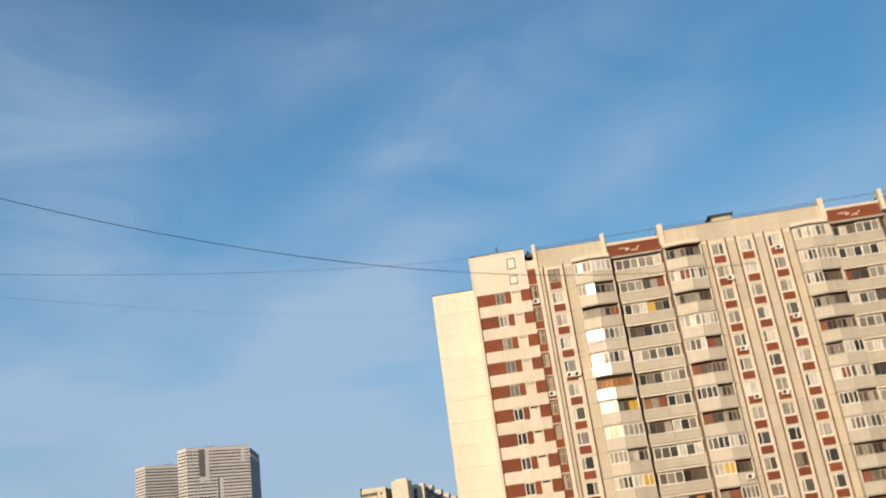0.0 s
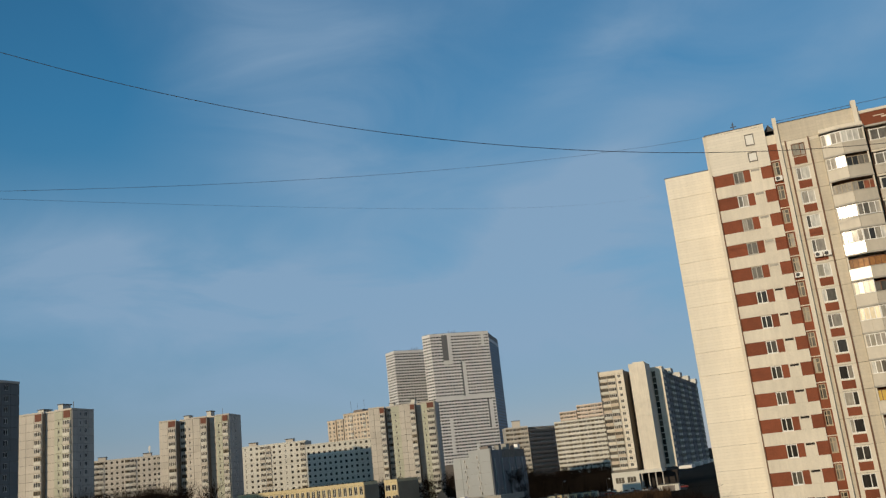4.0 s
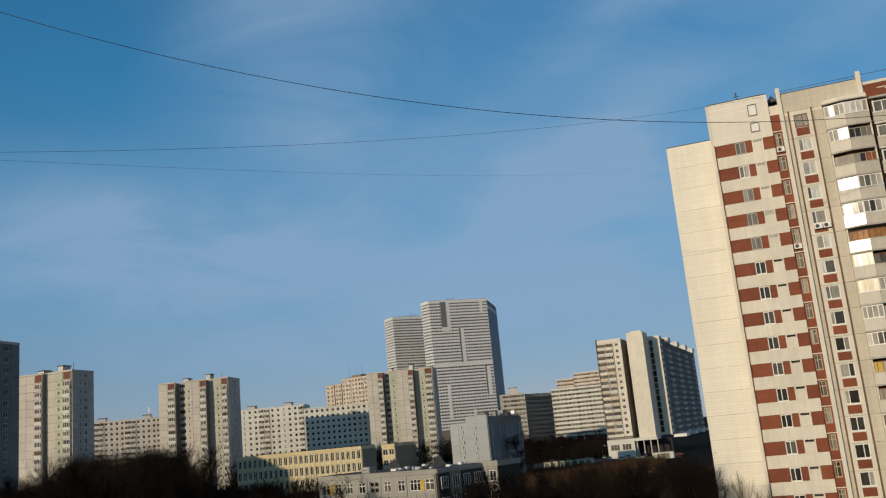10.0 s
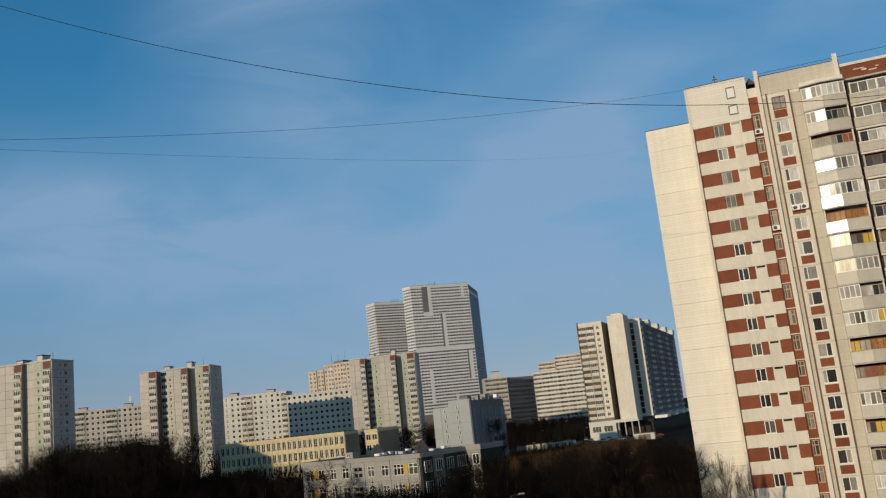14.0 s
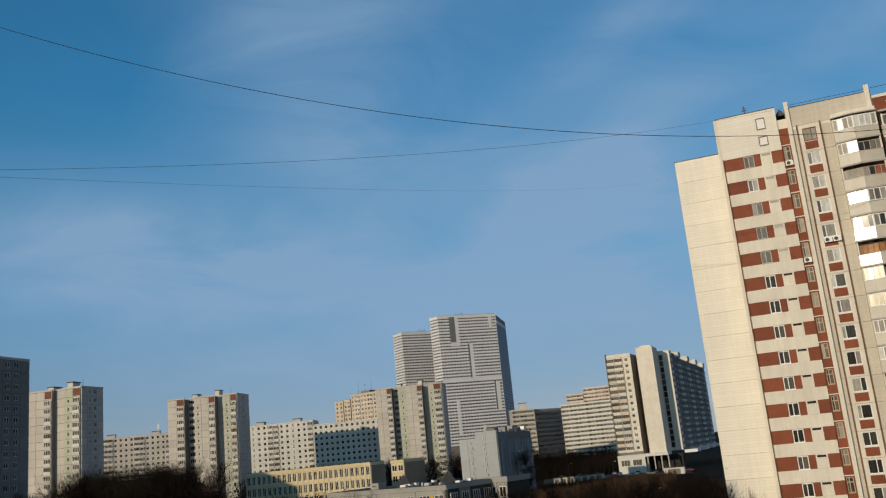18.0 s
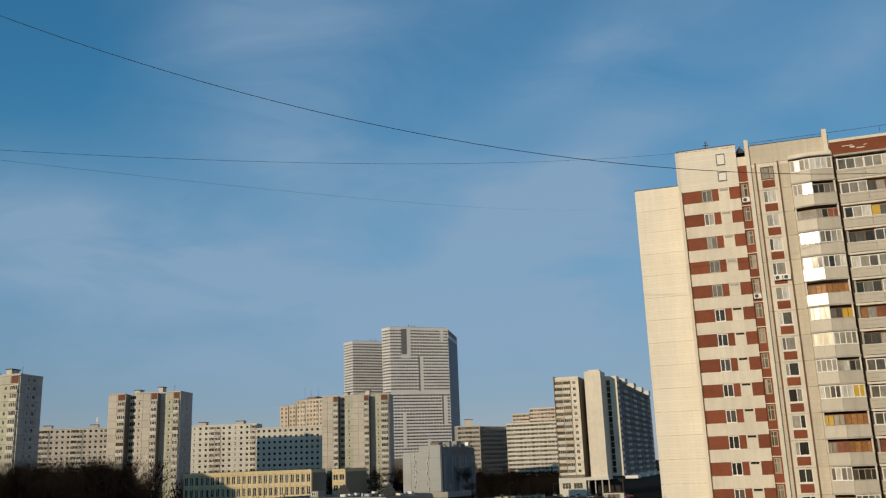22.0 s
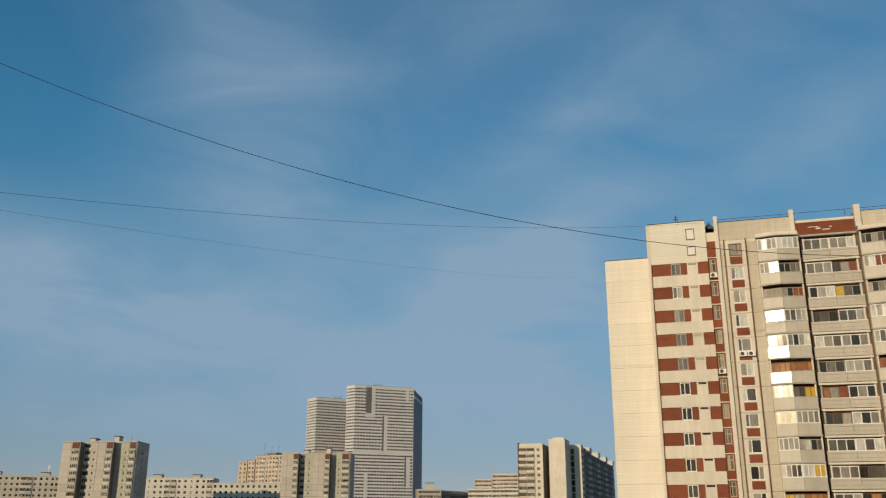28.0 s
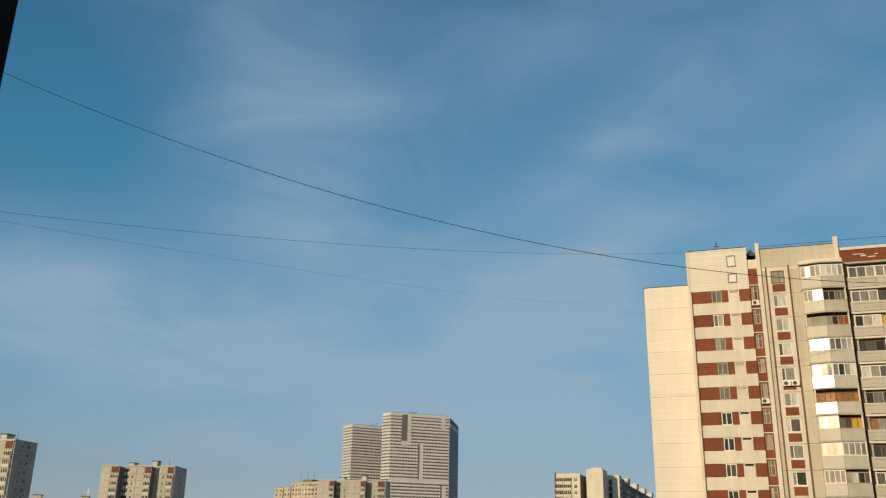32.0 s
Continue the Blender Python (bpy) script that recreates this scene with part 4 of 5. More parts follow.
def panel_house(az0, d0, yaw, az1, floors, H, depth, spec, label, m=PANEL_WHITE, cols=14, boxes=2, side=None):
    """A long panel house with rows of windows."""
    ob = site("panel_house", az0, d0, yaw, label, "apartment building")
    L = run(az0, d0, yaw, az1)
    cw, fh = L / cols, 2.8
    z0 = H - 0.5 - floors * fh
    put("wall_core", box_mesh("wall_core", [(0, L, 0.3, depth, 0, H - 0.3)], JOINT), ob)
    row = window_row(round(L, 2), cols, fh, 1.3, 1.35, m)
    end = window_row(round(depth, 2), 3, fh, 0.7, 1.35, m)
    for k in range(floors):
        z = z0 + k * fh
        put("wall_strip", row, ob, T(0, 0, z))
        put("wall_strip", end, ob, T(L + 0.3, 0.3, z) @ pose(0, 0, 0, 0, 0, 90))
        for c in range(cols):
            if spec(c, k) == "b":
                put("balcony", far_balcony(2.9, PANEL_WHITE if rng.random() < 0.5 else PANEL_GREY, WHITE_FRAME if rng.random() < 0.8 else TAN_FRAME, FGLASS), ob, T(cw * (c + 0.5) - 1.45, -0.003, z))
            elif spec(c, k) == "n":
                put("window", slit_window(m), ob, T(cw * (c + 0.5) - 0.65, 0.004, z + 0.9))
            else:
                put("window", far_window(1.3, 1.35, 1, WHITE_FRAME, FGLASS, 0.06), ob, T(cw * (c + 0.5) - 0.65, 0.12, z + 0.9))
    put("parapet", box_mesh("parapet", [(0, L + 0.3, 0, 0.4, H - 0.48, H), (L, L + 0.3, 0.4, depth, H - 0.48, H)], m), ob)
    put("roof", box_mesh("roof", [(0, L, 0.4, depth, H - 0.3, H - 0.2)], ROOFING), ob)
    for i in range(boxes):
        roof_box(ob, L * (i + 0.5) / boxes - 1.5, 4, H - 0.2, 4.0, 4, 1.8, PANEL_GREY)
    return ob


panel_house(37.4, 530, 25, 32.3, 13, 42.0, 12, lambda c, k: "b" if c % 6 in (3, 4) else "w", "long pale panel house with balcony columns", m=PANEL_GREY, cols=17)
o = site("roof_antenna", 33.4, 536, 25, "white cross-shaped antenna on the roof", "antenna")
put("post", box_mesh("post", [(-0.22, 0.22, 4, 4.3, 41.8, 48.6)], WHITE_FRAME), o)
put("arm", box_mesh("arm", [(-0.55, 0.55, 3.8, 3.996, 45.9, 47.9)], WHITE_FRAME), o)
panel_house(28.6, 500, 10, 24.08, 13, 40.7, 12, lambda c, k: "b" if c in (5, 6, 12) else "n" if c in (2, 9) else "w", "white twelve-storey panel house with small square windows", cols=13)
panel_house(24.08, 466, 10, 19.8, 12, 37.2, 12, lambda c, k: "w", "white panel house partly in the shade of a tower", cols=13, boxes=0)


def banded(name, az0, d0, yaw, az1, floors, fh, H, depth, bm, wm, label, band=1.3, cols=10, side=True, gm=None):
    """A house of pale parapet bands and set-back window rows."""
    ob = site(name, az0, d0, yaw, label, "apartment building")
    L = run(az0, d0, yaw, az1)
    put("wall_core", box_mesh("wall_core", [(0, L, 0.9, depth, 0, H - 0.2)], wm), ob)
    z0 = H - floors * fh
    for k in range(floors):
        z = z0 + k * fh
        put("balcony_band", box_mesh("balcony_band", [(0, L, 0, 0.12, z, z + band), (0, L, 0.12, 0.9, z, z + 0.2), (L - 0.12, L, 0.12, depth if side else 1, z, z + band)], bm), ob)
        w = round(L / cols * 0.84, 2)
        for c in range(cols):
            put("window", far_window(w, 1.3, 3, WHITE_FRAME if c % 3 else TAN_FRAME, gm or FGLASS), ob, T(L * c / cols + L / cols * 0.08, 0.6, z + band))
        for c in range(0, cols + 1, 2):
            put("divider", box_mesh("divider", [(-0.1, 0.1, 0.1, 0.9, z + 0.2, z + fh - 0.01)], bm), ob, T(max(0.1, min(L - 0.1, L * c / cols)), 0, 0))
    put("parapet", box_mesh("parapet", [(-0.1, L + 0.1, -0.1, depth, H + 0.004, H + 1.0)], bm), ob)
    return ob, L


o, L = banded("apartment_house", 8.42, 585, -4, 4.9, 14, 2.7, 39.1, 14, PANEL_WHITE, CONCRETE, "long white apartment house with continuous balcony bands", cols=14)
o, L = banded("apartment_house", 11.5, 600, 20, 10.1, 13, 2.9, 39.5, 14, PANEL_GREY, CONCRETE, "grey apartment house with dark shaded flank", cols=6)
FL = T(L + 0.02, 0.9, 0) @ pose(0, 0, 0, 0, 0, 40)
# flank darker than the grey front, its shade carried in the colour
for k in range(13):
    put("flank_band", box_mesh("flank_band", [(0, 30, -0.6, 0.3, 2.0 + 2.9 * k, 3.3 + 2.9 * k)], GREY_CLAD), o, FL)
    for c in range(9):
        put("window", far_window(2.4, 1.4, 3, WHITE_FRAME, FGLASS), o, FL @ T(0.4 + 3.3 * c, 0.1, 3.32 + 2.9 * k))
put("flank_core", box_mesh("flank_core", [(0, 30, 0.3, 6, 0, 39.8)], GREY_CLAD), o, FL)
roof_box(o, 6, 5, 40.5, 5, 4, 4, PANEL_GREY)
o, L = banded("apartment_house", 8.0, 760, 0, 6.95, 7, 3.0, 54.0, 14, PINK, PINK, "distant pinkish brick house above the roofs", cols=5)
o, L = banded("apartment_house", 6.9, 750, -6, 4.9, 8, 3.0, 57.5, 14, PINK, PINK, "distant pinkish brick house above the roofs", cols=9)
def brick_house(az0, d0, yaw, az1, floors, H, cols, label):
    """A peach-brick high-rise: storeys pierced by broad windows, every third column a glazed bay."""
    ob = site("brick_house", az0, d0, yaw, label, "apartment building")
    L, fh = run(az0, d0, yaw, az1), 2.9
    cw = L / cols
    put("wall_core", box_mesh("wall_core", [(0, L, 0.3, 14, 0, H - 0.4)], PEACH), ob)
    row = window_row(round(L, 2), cols, fh, 1.5, 1.7, PEACH)
    for k in range(floors):
        z = H - 0.8 - fh * (k + 1)
        put("wall_strip", row, ob, T(0, 0, z))
        for c in range(cols):
            if c % 4 == 2:
                put("balcony", far_balcony(round(cw * 0.9, 2), PEACH if k % 2 else PANEL_WHITE, WHITE_FRAME, PGLASS), ob, T(cw * (c + 0.05), -0.003, z))
            else:
                put("window", far_window(1.5, 1.7, 2, WHITE_FRAME, PGLASS, 0.08), ob, T(cw * (c + 0.5) - 0.75, 0.12, z + 0.9))
    put("cornice", box_mesh("cornice", [(-0.2, L + 0.2, -0.25, 14, H - 0.78, H)], PEACH), ob)
    put("roof_rim", box_mesh("roof_rim", [(-0.25, L + 0.25, -0.3, 14.05, H + 0.004, H + 0.18)], GREY_CLAD), ob)
    return ob, L


o, L = brick_house(22.62, 640, -8, 22.12, 10, 59.5, 2, "narrow peach-brick wing of a high-rise")
o, L = brick_house(22.06, 636, -8, 21.66, 10, 59.8, 2, "narrow peach-brick wing of a high-rise")
o, L = brick_house(21.6, 625, -20, 19.8, 11, 62.2, 9, "peach-brick high-rise with glazed bays and stepped roof")
put("roof_house", box_mesh("roof_house", [(L * 0.3, L * 0.62, 2, 9, 62.4, 64.0)], GREY_CLAD), o)


for x, h in ((3, 7), (9, 5), (15, 6.5)):
    put("mast", box_mesh("mast", [(x, x + 0.09, 5, 5.09, 62, 64 + h), (x - 0.4, x + 0.5, 5, 5.08, 63.4 + h, 63.48 + h)], METAL_DARK), o)


def glass_tower(corners, H, label, lower, slots=True):
    """A white office-like tower: a folded front of white bands and window strips, dark slots, a broad plain band halfway."""
    ob = new("high_rise")
    base = at_az(*corners[1])
    ob.matrix_basis = T(*base)
    tagged(ob, label, "high-rise", "twin high-rises")
    pts = [at_az(*c) - base for c in corners]
    back = [pts[-1] + Vector((-10, 45, 0)), pts[0] + Vector((10, 50, 0))]
    put("wall_core", prism_mesh("wall_core", [(p.x, p.y + 0.3) for p in pts + back], 0, H - 1, GREY_CLAD), ob)
    fh, nf = 3.05, int((H - 20) / 3.05)
    for i, (p, q) in enumerate(zip(pts, pts[1:])):
        Lw = (q - p).length
        top = H - (lower if i == 2 else 0)
        M = T(p.x, p.y, 0) @ Matrix.Rotation(math.atan2(q.y - p.y, q.x - p.x), 4, "Z")
        n = max(2, int(Lw / 3.0))
        mull = relief("glazed_storey", bars(Lw, n, 0.45), (0, 1.33), lambda a, b: (0.15, 1) if a % 2 else (-0.12, 0), 0.3, TOWER_WHITE if i < 2 else FACE_SHADE_BLUE, TOWER_GLASS)
        for k in range(nf):
            z = top - 2.6 - k * fh
            if z < 12:
                break
            hb = 1.35
            if i == 1 and k == 20:
                hb = 3.04
            put("floor_band", box_mesh("floor_band", [(-0.2, Lw + 0.2, -0.3, 0.3, z - (hb - 1.35), z + 1.62)], TOWER_WHITE if i < 2 else FACE_SHADE_BLUE), ob, M)
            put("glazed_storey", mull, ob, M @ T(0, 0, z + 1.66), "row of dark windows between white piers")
        put("crown", box_mesh("crown", [(-0.3, Lw + 0.3, -0.45, 0.6, top - 2.9, top)], TOWER_WHITE), ob, M)
        if i == 1 and slots:
            # upright plain piers and slots that break the bands
            for s, e, z1, z0, dark in ((0.19, 0.285, H - 1.5, H - 27, True), (0.287, 0.34, H - 0.5, H - 31, False), (0.19, 0.286, H - 27.1, H - 31, False), (0.475, 0.50, H - 29, H - 63, True), (0.502, 0.56, H - 29, H - 63, False),
                                       (0.86, 0.885, H - 68, H - 96, True), (0.887, 0.945, H - 68, H - 96, False), (0.19, 0.24, H - 84, H - 118, False), (0.60, 0.65, H - 110, H - 132, False), (0.87, 0.92, H - 3, H - 14, False)):
                put("pier", box_mesh("pier", [(Lw * s, Lw * e, -0.55, 0.25, z0, z1)], TOWER_SLOT if dark else TOWER_WHITE), ob, M)
    put("roof_plant", box_mesh("roof_plant", [(12, 24, 20, 30, H - 1, H + 0.4)], TOWER_WHITE), ob)
    put("mast", box_mesh("mast", [(14, 14.5, 21, 21.5, H + 0.4, H + 4), (17, 17.5, 21, 21.5, H + 0.4, H + 3.4), (20, 20.5, 21, 21.5, H + 0.4, H + 3.8)], METAL_DARK), ob)
    return ob


glass_tower([(16.15, 889), (15.66, 880), (11.9, 899), (11.33, 962)], 150.8, "white high-rise with rows of dark windows and a folded front", 6.5)
glass_tower([(18.6, 990), (18.06, 973), (15.3, 992), (14.9, 1045)], 150.8, "second white high-rise standing behind its twin", 6.5, False)


def cube_house():
    ob = site("cube_building", 14.0, 303, -4, "bluish-white windowless-looking block with two zigzag window columns", "building")
    L, H, HL, W, D = 7.45, 22.0, 20.0, 5.75, 45.0
    put("wall_core", box_mesh("wall_core", [(0, L, 0.25, D, 0, H - 0.2), (-W, -0.05, 0.6, 30, 0, HL - 0.1)], JOINT), ob)
    for k in range(6):
        for c in range(2):
            put("wall_panel", plain_panel(round(L / 2 - 0.03, 3), 3.6, 0.25, BLUE_WHITE), ob, T(L / 2 * c, 0, H - 3.64 * (k + 1)))
            put("wall_panel", plain_panel(round(W / 2 - 0.06, 3), 3.26, 0.3, BLUE_WHITE), ob, T(-W + W / 2 * c, 0.3, HL - 3.3 * (k + 1)))
        for x, y, top in ((-1.9, 0.18, HL - 0.6), (2.6, -0.1, H - 1.6)):
            for q in range(2):
                put("window", far_window(0.55, 1.1, 1, WHITE_FRAME, FGLASS), ob, T(x + (0.5 if q else 0), y, top - 3.3 * k - 1.65 * q - 1.1))
    # ribbed flank with a few slots, a higher roof edge and roof gear
    for c in range(20):
        put("wall_rib", box_mesh("wall_rib", [(0, 2.1, 0, 0.3, 0, H - 0.3 - (2.6 if c > 5 else 0))], CUBE_FLANK), ob, T(L + 0.3, 0.3 + c * 2.22, 0) @ pose(0, 0, 0, 0, 0, 90))
        if c % 4 == 1:
            put("wall_fin", box_mesh("wall_fin", [(0, 0.3, -0.5, 0, 0, H - 3)], BLUE_WHITE), ob, T(L + 0.305, 0.3 + c * 2.22, 0) @ pose(0, 0, 0, 0, 0, 90))
    for c in range(4):
        put("window", far_window(1.2, 0.9, 1, WHITE_FRAME, FGLASS), ob, T(L + 0.42, 24 + c * 4.4, 14.5) @ pose(0, 0, 0, 0, 0, 90))
    put("parapet", box_mesh("parapet", [(0, L + 0.3, 0, 0.4, H - 0.03, H + 0.3)], BLUE_WHITE), ob)
    put("parapet", box_mesh("parapet", [(-W, -0.05, 0.3, 0.7, HL + 0.004, HL + 0.3)], BLUE_WHITE), ob)
    for x, y, w, d, h, m in ((L - 2.4, 14, 1.6, 3, 1.4, PAINT_WHITE), (L - 1.6, 20, 1.8, 4, 1.8, PAINT_WHITE), (L - 3, 27, 2.6, 6, 1.2, GREY_CLAD), (L - 1.2, 36, 1.3, 3, 1.6, METAL_LIGHT), (1.0, 10, 3.0, 5, 1.4, GREY_CLAD)):
        put("roof_house", box_mesh("roof_house", [(x, x + w, y, y + d, H - 0.2, H + h)], m), ob)


cube_house()


@cached
def pair_window(w, h, m):
    return far_window(w, h, 2, m, FGLASS)


def school(az0, d0, yaw, az1, H, floors, fh, cols, depth, m, label, ww=1.3, wh=2.0):
    ob = site("school", az0, d0, yaw, label, "school")
    L = run(az0, d0, yaw, az1)
    cw = L / cols
    put("wall_core", box_mesh("wall_core", [(0, L, 0.3, depth - 0.05, 0, H - 0.6)], JOINT), ob)
    for k in range(floors):
        z = H - 0.9 - fh * (k + 1)
        for c in range(cols):
            a = round((cw - ww) / 2, 3)
            put("wall_panel", holed_panel(round(cw - 0.02, 3), round(fh - 0.02, 3), a, round(a + ww, 3), 0.8, round(0.8 + wh, 2), 0.3, m), ob, T(c * cw, 0, z))
            put("window", pair_window(ww, wh, WHITE_FRAME), ob, T(c * cw + a, 0.12, z + 0.8))
    put("parapet", box_mesh("parapet", [(-0.1, L + 0.1, -0.1, depth, H - 0.88, H)], m), ob)
    put("end_wall", box_mesh("end_wall", [(L, L + 0.3, 0, depth, 0, H - 0.9)], OCHRE_SHADE), ob)
    put("roof", box_mesh("roof", [(0, L, 0.3, depth, H + 0.004, H + 0.08)], ROOFING), ob)
    return ob, L


o, L = school(28.3, 268, 4, 20.7, 16.0, 4, 3.3, 24, 14, YELLOW_WALL, "yellow four-storey school with tall paired windows", 0.98, 2.3)
for i in range(4):
    put("window", far_window(1.1, 1.2, 1, WHITE_FRAME, FGLASS), o, T(L + 0.24, 2.0 + 3 * i, 12.6) @ pose(0, 0, 0, 0, 0, 90))
o, L = school(19.4, 292, 0, 18.62, 15.8, 4, 3.3, 2, 22, YELLOW_WALL, "short yellow school wing with shaded flank", 1.6, 1.8)


def kindergarten():
    """The pale three-storey house with yellow panels and a cluttered flat roof."""
    ob = site("kindergarten", 23.42, 168, -22, "pale three-storey kindergarten with white windows and yellow panels", "school")
    L = run(23.42, 168, -22, 16.19)
    H, fh = 11.2, 3.3
    put("wall_core", box_mesh("wall_core", [(0, L, 0.3, 13, 0, H - 0.5), (L - 8, L + 3.3, 13.1, 20, 0, H - 0.5)], JOINT), ob)
    cw = L / 8
    # share of the front where each window begins and ends; the fifth bay holds small paired lights
    spans = ((0.025, 0.10), (0.137, 0.205), (0.25, 0.305), (0.355, 0.415), (0.455, 0.535), (0.575, 0.635), (0.69, 0.75), (0.79, 0.875), (0.91, 0.985))
    xs = [0.0]
    for a, b in spans:
        xs += [a * L, b * L]
    strip = relief("wall_strip", xs + [L], (0, 0.75, 2.55, fh - 0.03), lambda a, b: None if a % 2 and b == 1 else (0, 0), 0.3, PAINT_WHITE)
    for k in range(3):
        z = H - 0.75 - fh * (k + 1)
        put("wall_strip", strip, ob, T(0, 0, z))
        for n, (a, b) in enumerate(spans):
            w = round((b - a) * L, 2)
            if n == 4:
                me = relief("window", bars(w, 2, 0.16), (0, 0.1, 0.7, 1.1, 1.7, 1.8), lambda i, j: (0.1, 1) if i % 2 and j in (1, 3) else (0, 0), 0.2, PAINT_WHITE, FGLASS)
            else:
                me = relief("window", bars(w, 3 if w > 2.2 else 2, 0.12), (0, 0.08, 1.15, 1.27, 1.72, 1.8), lambda i, j: (0.1, 1) if i % 2 and j in (1, 3) else (0, 0), 0.2, WHITE_FRAME, FGLASS)
            put("window", me, ob, T(a * L, 0.1, z + 0.75))
        for a, b in ((0.104, 0.134), (0.879, 0.906)):
            put("yellow_panel", plain_panel(round((b - a) * L, 2), 1.8, 0.05, YELLOW), ob, T(a * L, -0.053, z + 0.75))
        for a in (0.215, 0.435, 0.552, 0.765, 0.99):
            put("pilaster", plain_panel(0.22, fh - 0.03, 0.12, PAINT_WHITE), ob, T(a * L - 0.11, -0.123, z))
        for c in range(4):
            put("wall_panel", plain_panel(3.1, fh - 0.04, 0.3, DULL_GREEN if c != 1 else OCHRE_SHADE), ob, T(L + 0.3, 0.3 + 3.15 * c, z) @ pose(0, 0, 0, 0, 0, 90))
            put("window", far_window(1.9, 1.9, 3, WHITE_FRAME, FGLASS), ob, T(L + 0.45, 0.9 + 3.15 * c, z + 0.8) @ pose(0, 0, 0, 0, 0, 90))
        for c in range(3):
            put("wall_panel", holed_panel(2.15, fh - 0.04, 0.3, 1.85, 0.8, 2.7, 0.3, PAINT_WHITE), ob, T(L - 3 + c * 2.18, 12.9, z))
            put("window", far_window(1.55, 1.9, 2, WHITE_FRAME, FGLASS, 0.15), ob, T(L - 2.7 + c * 2.18, 13.0, z + 0.8))
        for c in range(2):
            put("wall_panel", plain_panel(3.5, fh - 0.04, 0.2, DULL_GREEN), ob, T(L + 3.55, 13.0 + 3.52 * c, z) @ pose(0, 0, 0, 0, 0, 90))
    put("cornice", box_mesh("cornice", [(-0.15, L + 0.45, -0.2, 0.25, H - 0.22, H), (-0.1, L + 0.4, -0.03, 0.25, H - 0.73, H - 0.22), (L + 0.05, L + 0.45, 0.25, 13.1, H - 0.73, H)], PAINT_WHITE), ob)
    put("cornice", box_mesh("cornice", [(L - 3.1, L + 3.7, 12.85, 13.3, H - 0.73, H + 0.2), (L + 3.3, L + 3.7, 13.3, 20.2, H - 0.73, H + 0.2)], PAINT_WHITE), ob)
    put("roof", box_mesh("roof", [(0.2, L, 0.3, 12.8, H + 0.004, H + 0.06)], ROOFING), ob)
    put("stair_house", box_mesh("stair_house", [(3.1 * cw, 3.65 * cw, 0.2, 2, H + 0.064, H + 1.1)], PAINT_WHITE), ob)
    put("window", far_window(1.0, 0.6, 2, WHITE_FRAME, FGLASS), ob, T(3.1 * cw + 0.4, 0.08, H + 0.3))
    r = random.Random(3)
    for i in range(16):
        x, y = r.uniform(L * 0.45, L - 1), r.uniform(1.0, 10)
        w, h = r.uniform(0.3, 1.3), r.uniform(0.2, 0.6)
        put("roof_unit", box_mesh("roof_unit", [(x, x + w, y, y + 0.8, H + 0.064, H + 0.064 + h)], (WHITE_FRAME, METAL_LIGHT, WHITE_FRAME, METAL_DARK)[i % 4]), ob, label="pale metal ventilation box")
    for x, y in ((L * 0.52, 5.0), (L * 0.86, 6.0)):
        me = bpy.data.meshes.new("skylight")
        bm = bmesh.new()
        bmesh.ops.create_cone(bm, cap_ends=True, segments=4, radius1=2.0, radius2=0.05, depth=2.0)
        bm.to_mesh(me)
        bm.free()
        me.materials.append(ROOFING)
        put("skylight", me, ob, T(x, y, H + 1.06), "dark pyramid skylight")


kindergarten()


